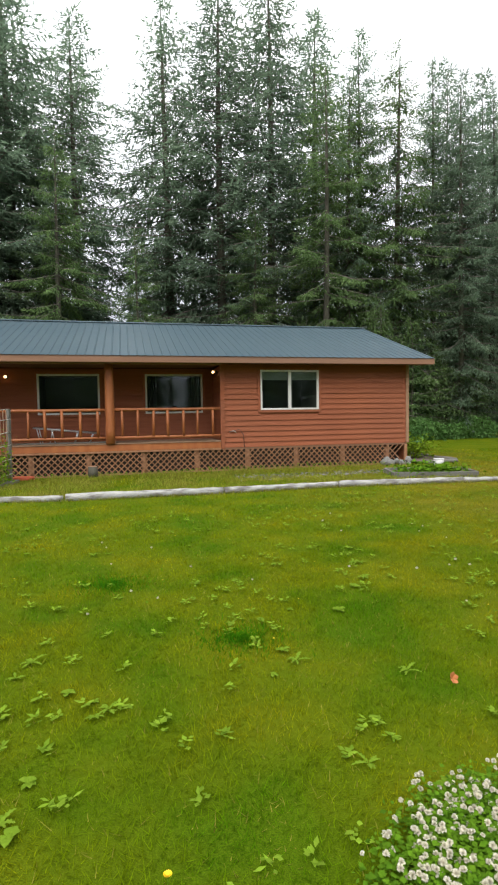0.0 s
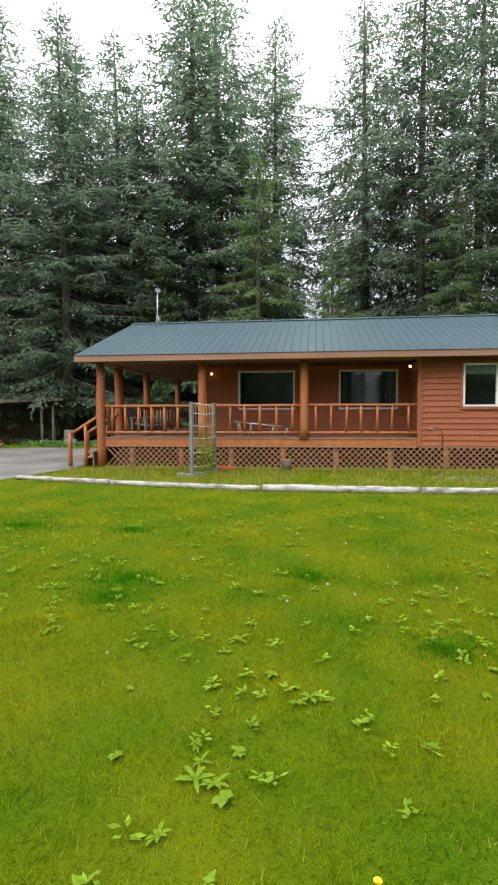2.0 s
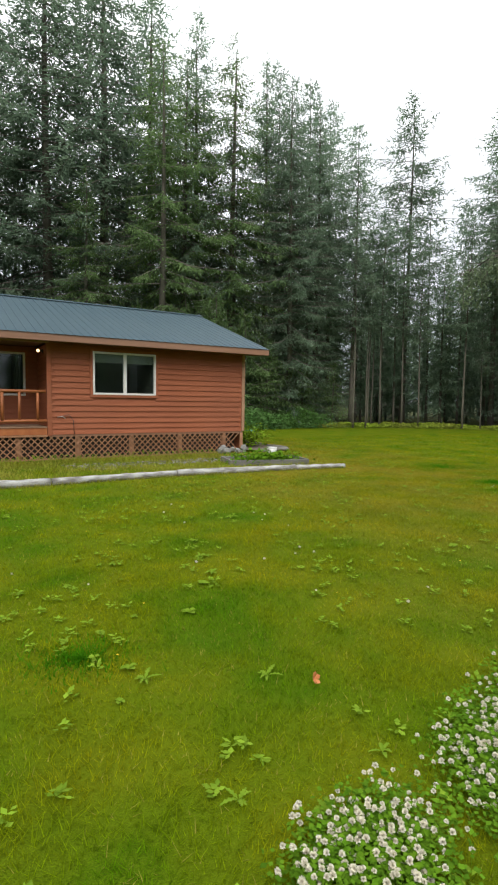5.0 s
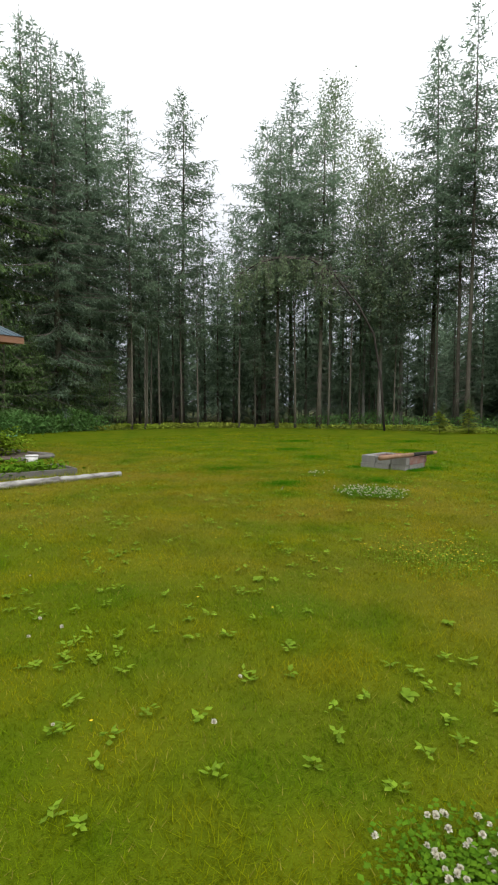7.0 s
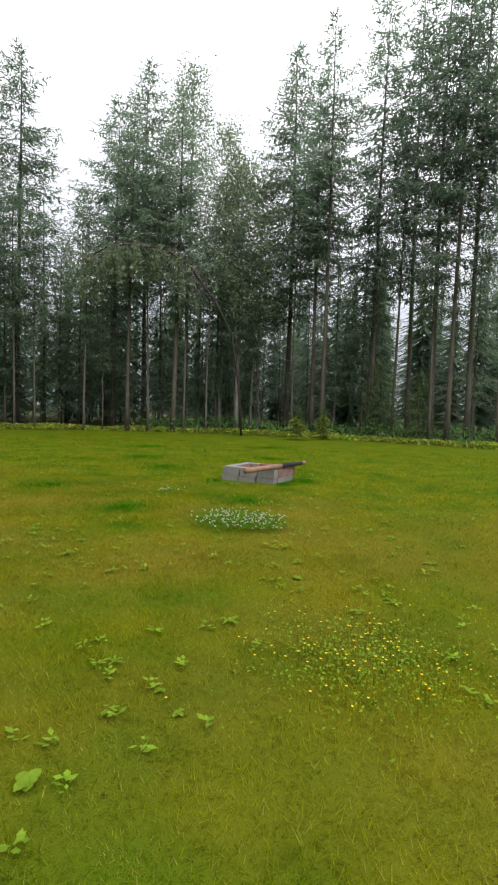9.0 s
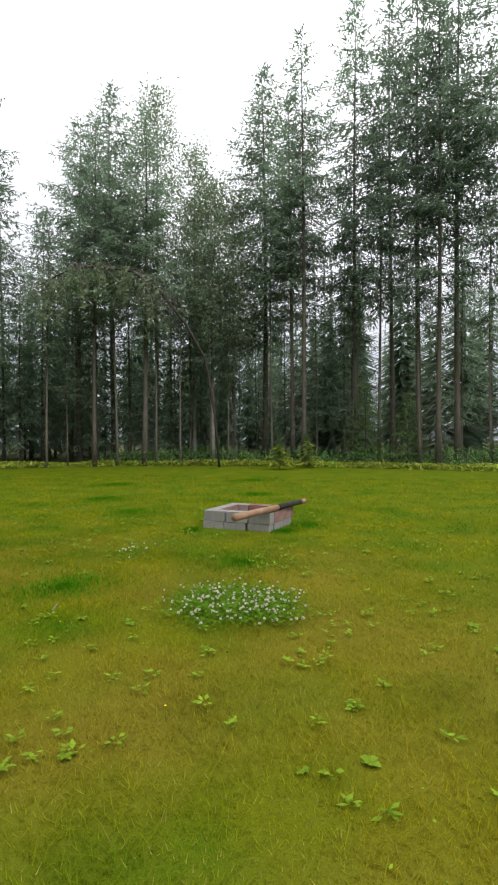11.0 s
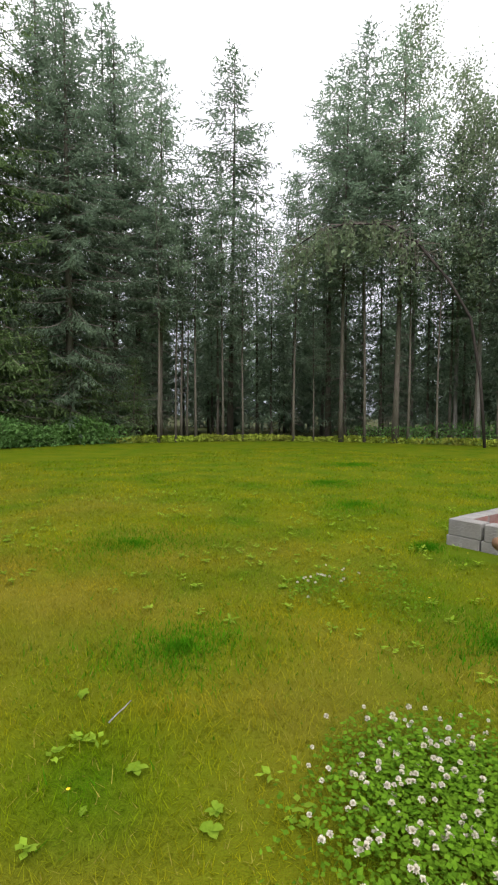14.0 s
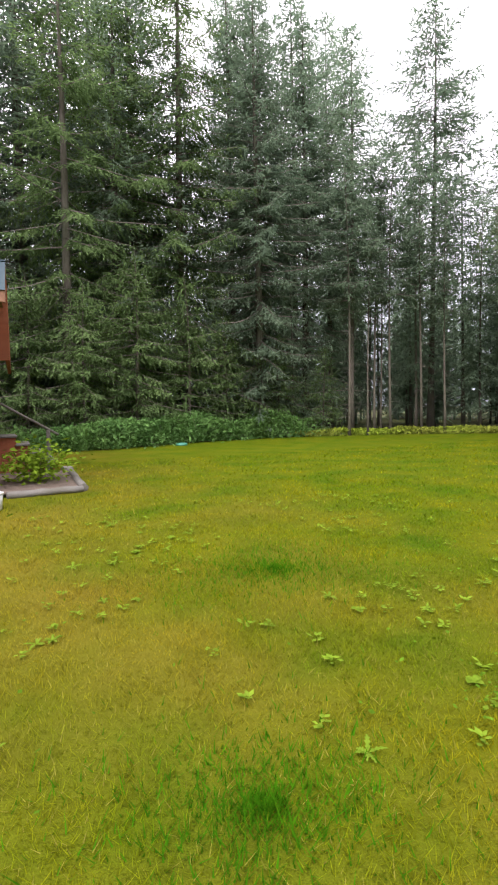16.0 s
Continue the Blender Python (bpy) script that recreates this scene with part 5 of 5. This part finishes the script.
for i in range(170):
    u = random.random()
    x = -1.2 + 2.0 * random.random()
    z = random.random() ** 1.2 * max(0.1, 0.95 - abs(x + 0.3) * 0.75)
    shared("split_log", logs[i % 2], pile, pose(x, random.uniform(-0.6, 0.5) + z * 0.4, max(0, z - 0.06), random.uniform(-25, 25), random.uniform(-40, 40), random.uniform(0, 180)))
chop = empty("chopping_block", -14.85, 23.1, 0, 0, "thick upright log chopping block with rough bark", "chopping block")
part("bark", tube([(0, 0, 0), (0, 0, 0.3), (0, 0, 0.58)], [0.34, 0.31, 0.32], 16, True, 0.06), M_BARK, chop)
part("cut_face", tube([(0, 0, 0.58), (0, 0, 0.59)], [0.29, 0.29], 16), M_PEELED, chop)
for x, y, r, h in ((-12.2, 25.8, 0.28, 0.75), (-10.6, 26.6, 0.33, 0.95), (-11.6, 24.7, 0.3, 0.3)):
    st = empty("old_stump", x, y, 0, 0, "old ragged grey tree stump in weeds", "stump", "old stumps")
    part("bark", tube([(0, 0, -0.05), (0.02, 0, h * 0.5), (0, 0.03, h)], [r * 1.2, r, r * 0.85], 14, True, 0.14), M_GREY_WOOD, st)
hoop = empty("basketball_hoop", -22.4, 25.0, 0, -6, "weathered white basketball backboard on a green pole", "basketball hoop")
part("pole", tube([(0, 0.25, 0), (0, 0.25, 3.9)], 0.06, 10), M_POLE, hoop)
part("backboard", box(-0.98, 0.98, -0.03, 0.02, 3.35, 4.45, 0.01), M_BOARD, hoop, "weathered white backboard")
part("board_frame", box(-0.6, 0.6, 0.025, 0.2, 3.6, 3.7, 0.01), M_POLE, hoop)
ringpts = [(0.23 * math.cos(i * 0.4189), -0.27 + 0.23 * math.sin(i * 0.4189), 3.42) for i in range(16)]
part("rim", tube(ringpts, 0.012, 6, False), M_RED, hoop)
lid = empty("valve_lid", 16.0, 25.3, 0.0, 0, "round teal plastic lid lying in the grass", "lid")
part("disc", tube([(0, 0, 0), (0, 0, 0.07), (0, 0, 0.1)], [0.24, 0.23, 0.15], 20), M_TEAL, lid)

# ---- lawn plants ----
STRIP = [(-1.0, 1.2), (1.5, 2.6), (4.6, 3.6), (8.0, 5.0), (11.0, 7.5)]


def strip_gap(x, y):
    best = np.full(len(x), 1e9)
    for (x0, y0), (x1, y1) in zip(STRIP, STRIP[1:]):
        t = np.clip(((x - x0) * (x1 - x0) + (y - y0) * (y1 - y0)) / ((x1 - x0) ** 2 + (y1 - y0) ** 2), 0, 1)
        best = np.minimum(best, np.hypot(x - x0 - t * (x1 - x0), y - y0 - t * (y1 - y0)))
    return best


r = np.random.default_rng(31)
N = 3600000
gx, gy = r.uniform(-12, 27, N), r.uniform(-2, 20, N)
d = strip_gap(gx, gy)
# full density near the walked strip, thinning out
keep = r.uniform(0, 1, N) < np.where(d < 2.4, 1.0, np.where(d < 4.5, 0.42, np.where(d < 8, 0.12, 0.03)))
keep &= inside(CLEARING, gx, gy) & ~inside(DRIVE, gx, gy)
keep &= ~((gy > 14.75) & (gx > WEST - 0.6) & (gx < EAST + 0.4)) & ~((gx > 9.7) & (gx < 11.2) & (gy > 14.6) & (gy < 19)) & ~((gx > 14.1) & (gx < 15.9) & (gy > 5.3) & (gy < 6.9))
gx, gy, d = gx[keep], gy[keep], d[keep]
n = len(gx)
tall = r.uniform(0.012, 0.038, n) * np.where(d < 4.5, 1.0, 1.25)
# uneven growth: clumps and thin, strawy spots
lump = sum(np.sin(gx * f * math.cos(w) + gy * f * math.sin(w) + w * 7) for f, w in ((3.1, 0.4), (4.3, 1.7), (6.7, 2.6), (9.1, 0.9), (13.0, 2.1), (17.0, 3.0))) / 2.4
tall *= np.clip(1 + 0.35 * lump, 0.5, 1.8)
worn = np.clip(0.06 - 0.06 * lump, 0.01, 0.2) * np.where((gx > 5) & (gx < 14), 1.6, 1.0)
blade_w = r.uniform(0.0026, 0.0052, n) * np.where(d < 2.4, 1.0, np.where(d < 4.5, 1.5, np.where(d < 8, 2.8, 5.5)))
lawn_grass = blade_mesh(np.stack([gx, gy], 1), tall, blade_w, 1.2, 32, M_BLADE, "lawn_grass")
lawn_grass.materials.append(M_STRAW)
lawn_grass.polygons.foreach_set("material_index", (r.uniform(0, 1, n) < worn).astype(np.int32))
thing("lawn_grass", lawn_grass, M_BLADE, "short yellow-green grass blades covering the lawn", "grass", kind="stuff")

# lush dark tufts
pts = []
for x, y, rad in ((12.22, 5.42, 0.6), (10.75, 6.8, 0.6), (12.0, 9.25, 0.85), (-1.39, 1.9, 0.26), (-1.29, 4.1, 0.4), (-2.01, 6.7, 0.3), (-4.92, 5.3, 0.7), (-3.7, 6.8, 0.6), (0.46, 4.9, 0.3),
                  (1.42, 3.35, 0.28), (-1.3, 4.6, 0.35), (18, 11, 0.7), (22, 13, 0.9), (16, 9, 0.5), (25, 9, 0.9), (20, 7.5, 0.6), (9, 12.2, 0.3), (15.2, 5.2, 0.4), (14.2, 6.9, 0.2), (14.5, 5.4, 0.25)):
    m = int(3000 * rad + 200)
    a, q = r.uniform(0, 6.283, m), rad * np.abs(r.normal(0, 0.62, m))
    pts.append(np.stack([x + np.cos(a) * q * 1.25, y + np.sin(a) * q, r.uniform(0.022, 0.06, m)], 1))
pts = np.concatenate(pts)
thing("grass_tufts", blade_mesh(pts[:, :2], pts[:, 2], r.uniform(0.005, 0.009, len(pts)), 0.8, 33, M_TUFT, "grass_tufts"), M_TUFT, "longer lush dark green grass tufts in the lawn", "grass", kind="stuff")

# unmown grass between the edging logs and the cabin, and along the logs' feet
n = 60000
x, y = r.uniform(-6.4, 9.7, n), r.uniform(10.55, 14.75, n)
ok = np.array([noise.noise((a * 0.9, b * 0.9, 5.0)) for a, b in zip(x, y)]) + 0.25 * r.normal(0, 1, n) > -0.1
ok &= y > 11.9 - 0.2 * (x + 6.8)
ok &= ~((x > 3.3) & (x < 8.4) & (np.abs(y - 13.0) < 0.45) & (r.uniform(0, 1, n) < 0.8))
pts = np.stack([x[ok], y[ok], r.uniform(0.04, 0.13, ok.sum())], 1)
foot = r.uniform(-6.5, 9.5, 5000)
line = np.interp(foot, (-6.76, -4.1, -0.6, 2.6, 5.2, 8.2, 9.6), (11.8, 11.12, 10.52, 10.48, 10.6, 10.36, 10.18))
pts = np.concatenate([pts, np.stack([foot, line + r.choice((-1, 1), 5000) * (0.09 + np.abs(r.normal(0, 0.04, 5000))), r.uniform(0.03, 0.085, 5000)], 1)])
rough_grass = blade_mesh(pts[:, :2], pts[:, 2], r.uniform(0.008, 0.016, len(pts)), 0.7, 35, M_ROUGH, "rough_grass")
rough_grass.materials.append(M_STRAW)
rough_grass.polygons.foreach_set("material_index", (r.uniform(0, 1, len(pts)) < 0.2).astype(np.int32))
thing("rough_grass", rough_grass, M_ROUGH, "longer rough yellow-green grass before the cabin", "grass", kind="stuff")


def rosette(leaves, length, seed, broad=0.34, notch=0.0):
    """A low weed: curved leaves round one root, oval or narrow and notched like a dandelion's."""
    q = random.Random(seed)
    bm = bmesh.new()
    root = bm.verts.new((0, 0, 0.005))
    n = 9 if notch else 5
    for k in range(leaves):
        az = 6.283 * k / leaves + q.uniform(-0.5, 0.5)
        l, w, up = length * q.uniform(0.55, 1.15), length * broad * q.uniform(0.8, 1.15), q.uniform(0.3, 1.1)
        rows = [[root, root, root]]
        for i in range(1, n + 1):
            s = i / n
            wd = w * math.sin(math.pi * min(1, 0.06 + s * 0.94)) ** 0.7 * (1 + notch * (-1) ** i)
            c = Vector((math.cos(az), math.sin(az), 0)) * l * s + Vector((0, 0, 0.01 + l * (up * s - 0.75 * up * s * s)))
            side = Vector((-math.sin(az), math.cos(az), 0)) * wd
            rows.append([bm.verts.new(c - side + Vector((0, 0, wd * 0.3))), bm.verts.new(c), bm.verts.new(c + side + Vector((0, 0, wd * 0.3)))])
        for a, b in zip(rows, rows[1:]):
            for i in range(2):
                bm.faces.new((root, b[i + 1], b[i]) if a[0] is root else (a[i], a[i + 1], b[i + 1], b[i]))
    return finish(bm, "weed", M_WEED, True)


weeds = [rosette(5, 0.055, 1), rosette(7, 0.045, 2), rosette(4, 0.06, 3), rosette(9, 0.04, 4), rosette(8, 0.08, 6, 0.14, 0.4), rosette(6, 0.09, 7, 0.12, 0.45), rosette(7, 0.07, 8, 0.16, 0.35), rosette(5, 0.085, 9, 0.13, 0.2)]
spots = [(2.33, 2.6), (1.93, 3.8), (2.9, 4.41), (0.26, 2.85), (0.17, 2.1), (-0.55, 2.6), (-0.4, 2.0), (5.7, 3.92), (4.92, 2.45), (4.72, 3.84), (7.48, 3.8), (8.35, 5.88), (8.26, 4.97), (10.05, 6.7), (9.84, 7.5)]
q = random.Random(77)
while len(spots) < 295:
    x, y = q.uniform(-5, 19), q.uniform(0.8, 13)
    near = float(strip_gap(np.array([x]), np.array([y]))[0])
    if near < 4.5 or q.random() < 0.35:
        spots.append((x, y))
        if q.random() < 0.5:
            spots.append((x + q.gauss(0, 0.16), y + q.gauss(0, 0.16)))
for x, y in spots:
    if y > 10.2 and -7 < x < 10:
        continue
    k = q.uniform(0.6, 1.3)
    thing("weed", q.choice(weeds), M_WEED, "bright green broad-leaved weed growing in the lawn", "weed", "lawn weeds", at=pose(x, y, 0, q.uniform(-8, 8), 0, q.uniform(0, 360)) @ Matrix.Scale(k, 4))


# seedlings too small and many to count: little groups of flat leaves
r = np.random.default_rng(91)
sx, sy = r.uniform(-6, 20, 2600), r.uniform(0.8, 13, 2600)
ok = (strip_gap(sx, sy) < 6) & ~((sy > 10.1) & (sx > -7) & (sx < 10)) & (np.array([noise.noise((x * 0.6, y * 0.6, 3.0)) for x, y in zip(sx, sy)]) > -0.12)
centres = np.stack([sx[ok], sy[ok]], 1)
per = 8
c = np.repeat(centres, per, 0)
a_ = r.uniform(0, 6.283, len(c))
reach = r.uniform(0.012, 0.05, len(c))
lift = r.uniform(0.012, 0.05, len(c))
mid = np.stack([c[:, 0] + np.cos(a_) * reach, c[:, 1] + np.sin(a_) * reach, lift], 1)
u = np.stack([np.cos(a_), np.sin(a_), r.uniform(-0.2, 0.5, len(c))], 1) * (r.uniform(0.012, 0.03, len(c)))[:, None]
v = np.stack([-np.sin(a_), np.cos(a_), np.zeros(len(c))], 1) * (r.uniform(0.008, 0.017, len(c)))[:, None]
thing("weed_seedlings", quads("weed_seedlings", np.stack([mid - u, mid + v, mid + u, mid - v], 1), M_WEED), M_WEED, "small bright green weed leaves dotting the lawn", "weeds", kind="stuff")


def clover_patch(shapes, leaves, heads, seed, label):
    """Clover: a mat of small leaves with white flower heads standing in it."""
    r = np.random.default_rng(seed)

    def scatter(n):
        out = np.empty((0, 2))
        while len(out) < n:
            cx, cy, ax, ay, rot = shapes[r.integers(len(shapes))]
            w, rad = r.uniform(0, 6.283, 60), np.sqrt(r.uniform(0, 1, 60)) * r.uniform(0.55, 1.25, 60)
            p = np.stack([np.cos(w) * rad * ax, np.sin(w) * rad * ay], 1) * 0.85
            c, s = math.cos(rot), math.sin(rot)
            out = np.concatenate([out, np.stack([cx + p[:, 0] * c - p[:, 1] * s, cy + p[:, 0] * s + p[:, 1] * c], 1)])
        return out[:n]
    patch = empty("clover_patch", 0, 0, 0, 0, label, "clover", "clover patches")
    p = scatter(leaves)
    c = np.concatenate([p, r.uniform(0.03, 0.085, (leaves, 1))], 1)
    a = r.normal(0, 1, c.shape) * (1, 1, 0.35)
    a /= np.linalg.norm(a, axis=1)[:, None]
    b = np.cross(a, r.normal(0, 0.3, c.shape) + (0, 0, 1))
    s = 0.0095 * r.uniform(0.7, 1.4, (leaves, 1))
    part("leaf_mat", quads("leaf_mat", np.stack([c - a * s, c + b * s, c + a * s, c - b * s], 1), M_CLOVER), M_CLOVER, patch)["kind"] = "stuff"
    p = scatter(heads)
    tri, stalks = [], []
    for x, y in p:
        z, rad = r.uniform(0.05, 0.1), r.uniform(0.009, 0.014)
        k = 60
        d = r.normal(0, 1, (k, 3))
        d /= np.linalg.norm(d, axis=1)[:, None]
        d[:, 2] = np.where(d[:, 2] < -0.4, -d[:, 2], d[:, 2])
        t = np.cross(d, r.normal(0, 1, d.shape))
        t /= np.linalg.norm(t, axis=1)[:, None]
        o = np.array((x, y, z))
        tri.append(np.stack([o + d * rad * 0.3 - t * rad * 0.42, o + d * rad * 0.3 + t * rad * 0.42, o + d * rad * 1.15], 1))
        stalks.append(np.array([[(x - 0.0015, y, 0), (x + 0.0015, y, 0), (x, y, z)]]))
    part("stalk", triangles("stalk", np.concatenate(stalks), M_CLOVER), M_CLOVER, patch)["kind"] = "stuff"
    part("blossom", triangles("blossom", np.concatenate(tri), M_CLOVER_HEAD), M_CLOVER_HEAD, patch, "white round clover blossoms")["kind"] = "stuff"


clover_patch([(3.0, 1.45, 0.75, 0.42, 0.38), (3.05, 1.22, 0.65, 0.5, 0), (3.65, 1.45, 0.42, 0.6, 0), (1.85, 1.27, 0.58, 0.33, 0.5), (2.95, 0.9, 0.9, 0.45, 0.2)], 27000, 1150, 41, "dense white clover patch blooming in the lawn")
clover_patch([(10.72, 4.98, 0.62, 0.62, 0.5), (10.6, 5.1, 0.6, 0.45, 0.9), (10.85, 4.8, 0.4, 0.5, 0), (10.4, 5.05, 0.62, 0.55, 0.6), (10.5, 4.6, 0.5, 0.4, 0.4)], 9000, 270, 42, "white clover patch blooming near the fire pit")
clover_patch([(12.6, 6.4, 0.9, 0.35, 0.6), (12.3, 6.9, 0.6, 0.3, 0.2)], 900, 18, 43, "thin scatter of white clover in grass")
clover_patch([(2.0, 5.0, 5.0, 3.0, 0), (12, 9, 5.0, 3.0, 0.3), (7, 6, 4, 3, 0)], 300, 26, 44, "stray white clover heads across the lawn")

# buttercups and dandelion
q = random.Random(5)


def cup(r0, petals):
    bm = bmesh.new()
    for k in range(petals):
        az = 6.283 * k / petals
        c = Vector((math.cos(az), math.sin(az), 0))
        s = Vector((-math.sin(az), math.cos(az), 0))
        v = [Vector((0, 0, 0)), c * r0 * 0.7 + s * r0 * 0.45 + Vector((0, 0, r0 * 0.35)), c * r0 + Vector((0, 0, r0 * 0.6)), c * r0 * 0.7 - s * r0 * 0.45 + Vector((0, 0, r0 * 0.35))]
        bm.faces.new([bm.verts.new(p) for p in v])
    return finish(bm, "petals", M_YELLOW)


buttercup_head, dandelion_head = cup(0.008, 5), cup(0.016, 14)
stem_mesh = finish(tube([(0, 0, -0.1), (0, 0, 0)], 0.0018, 4), "stem", M_CLOVER)
for i in range(135):
    if i < 100:
        x, y, z = q.gauss(7.3, 0.32), q.gauss(2.85, 0.3), q.uniform(0.06, 0.12)
    else:
        x, y, z = q.uniform(-2, 16), q.uniform(3, 10), q.uniform(0.05, 0.09)
    e = empty("buttercup", x, y, z, q.uniform(0, 360), "small yellow buttercup flower in the grass", "flower", "buttercups")
    shared("petals", buttercup_head, e)
    shared("stem", stem_mesh, e)
thing("buttercup_leaves", leaf_cloud(2200, (7.3, 2.85, 0.035), (0.34, 0.32, 0.02), 0.011, 12, M_WEED, "buttercup_leaves"), M_WEED, "low green buttercup leaves in the lawn", "plants", kind="stuff")
e = empty("dandelion", 0.735, 1.375, 0.09, 0, "yellow dandelion flower standing in the grass", "flower")
shared("petals", dandelion_head, e)
shared("petals", dandelion_head, e, pose(0, 0, 0.004, 0, 0, 13) @ Matrix.Scale(0.7, 4))
shared("stem", stem_mesh, e)
thing("dead_leaf", cup(0.036, 5), M_ORANGE, "curled orange dead leaf on the grass", "leaf", at=pose(2.5, 2.375, 0.05, 60, 0, 20))
bpy.data.objects["dead_leaf"].data.materials[0] = M_ORANGE
thing("stick", log_between((10.00, 6.37, 0.03), (10.15, 6.42, 0.055), 0.004, 0.003, 6, 3), M_BLEACHED, "short pale broken stick in the grass", "stick", smooth=True)

# gravel strip before the cabin, edge growth of the woods
r = np.random.default_rng(61)
n = 900
c = np.stack([r.uniform(3.4, 8.3, n), 13.0 + r.normal(0, 0.28, n), np.full(n, 0.012)], 1)
a, b = r.normal(0, 1, c.shape) * (1, 1, 0.2), r.normal(0, 1, c.shape) * (1, 1, 0.2)
s = r.uniform(0.015, 0.045, (n, 1)) * 0.7
thing("gravel", quads("gravel", np.stack([c - a * s, c + b * s, c + a * s + (0, 0, 0.015), c - b * s], 1), M_GRAVEL), M_GRAVEL, "patchy pale gravel strip before the cabin", "gravel", kind="stuff")


def edge_growth(stretch, n, depth, tall, size, seed, mat, name, label, out=0.0):
    """Leafy stems massed along a stretch of the clearing's edge."""
    r = np.random.default_rng(seed)
    seg = [np.array(p, float) for p in stretch]
    lens = np.array([np.linalg.norm(b - a) for a, b in zip(seg, seg[1:])])
    k = r.choice(len(lens), n, p=lens / lens.sum())
    t = r.uniform(0, 1, n)
    a, b = np.array(seg)[k], np.array(seg)[k + 1]
    p = a + (b - a) * t[:, None] + r.normal(0, depth, (n, 2))
    clump = np.array([noise.noise((x * 0.5, y * 0.5, seed)) for x, y in p]) * 0.5 + 0.75
    z = r.uniform(0.02, 1, n) * tall * clump
    c = np.concatenate([p, z[:, None]], 1)
    u = r.normal(0, 1, c.shape) * (1, 1, 0.7)
    u /= np.linalg.norm(u, axis=1)[:, None]
    v = np.cross(u, r.normal(0, 0.6, c.shape) + (0, 0, 1))
    v /= np.linalg.norm(v, axis=1)[:, None]
    s = size * r.uniform(0.6, 1.4, (n, 1))
    thing(name, quads(name, np.stack([c - u * s, c + v * s * 0.4, c + u * s - (0, 0, 1) * s * 0.4, c - v * s * 0.4], 1), mat), mat, label, "plants", kind="stuff")


edge_growth([(10.5, 25.6), (12.4, 25.0), (14.2, 25.8), (16.4, 27.0), (19.5, 28.0), (23, 28)], 15000, 0.5, 1.35, 0.09, 71, M_SHRUB, "tall_weeds", "tall leafy blue-green weeds at the forest edge")
edge_growth([(23, 28), (27, 27.4), (31.5, 25), (34.6, 20.4), (36.2, 15), (36.2, 9), (34.8, 4), (33, -3)], 17000, 0.45, 0.4, 0.09, 72, M_COVER, "edge_plants", "low yellow-green growth along the forest edge")


def sapling(x, y, h, wide, seed):
    """Young hemlock: thin stem and flat, layered, drooping sprays."""
    r = random.Random(seed)
    e = empty("hemlock_sapling", x, y, 0, 0, "bright green young hemlock with layered drooping sprays", "sapling", "edge saplings")
    part("stem", tube([(0, 0, -0.05), (0.03, 0, h * 0.6), (0.1, 0.02, h)], [0.018, 0.011, 0.004], 6, True, 0.02), M_TWIG, e)
    out = []
    for k in range(46):
        z = h * (0.12 + 0.86 * k / 46)
        w, length = r.uniform(0, 6.283), wide * 0.5 * (1 - 0.75 * k / 46) * r.uniform(0.7, 1.15)
        d, side = np.array((math.cos(w), math.sin(w), 0)), np.array((-math.sin(w), math.cos(w), 0))
        for i in range(20):
            s = (i + 1) / 20
            c = np.array((0, 0, z)) + d * length * s + np.array((0, 0, length * (0.35 * s - 0.5 * s * s)))
            for sg in (-1, 1):
                tip = c + side * sg * length * 0.32 * (1.1 - s) + d * length * 0.14 + np.array((0, 0, r.uniform(-0.05, 0.01)))
                out.append((c - d * 0.022, c + d * 0.022, tip + d * 0.02, tip - d * 0.015))
    part("sprays", quads("sprays", np.array(out), M_COVER), M_COVER, e)["kind"] = "stuff"


sapling(32.41, 9.88, 1.35, 1.8, 1)
sapling(34.00, 8.69, 1.5, 1.6, 2)
edge_growth([(34.9, 21), (37.2, 15), (37.2, 9), (36.2, 3), (35, -2)], 7000, 0.8, 1.3, 0.08, 73, M_SHRUB, "forest_shrubs", "leafy green shrubs under the trees")
edge_growth([(-34, 16), (-27, 27), (-20.5, 30)], 12000, 0.9, 2.6, 0.12, 74, M_SHRUB, "roadside_shrubs", "tall green shrubs beside the driveway")
edge_growth([(-13.5, 24.2), (-10.5, 25.2), (-8.5, 25.6)], 2500, 0.5, 0.4, 0.06, 75, M_SHRUB, "stump_weeds", "green weeds around the old stumps")
edge_growth([(WEST + 0.3, 14.6), (9.3, 14.7)], 1600, 0.12, 0.22, 0.03, 76, M_WEED, "lattice_weeds", "small weeds growing along the lattice foot")
edge_growth([(-20, 20.0), (-15.5, 23.2)], 900, 0.4, 0.3, 0.05, 77, M_SHRUB, "drive_edge_weeds", "low weeds along the driveway edge")
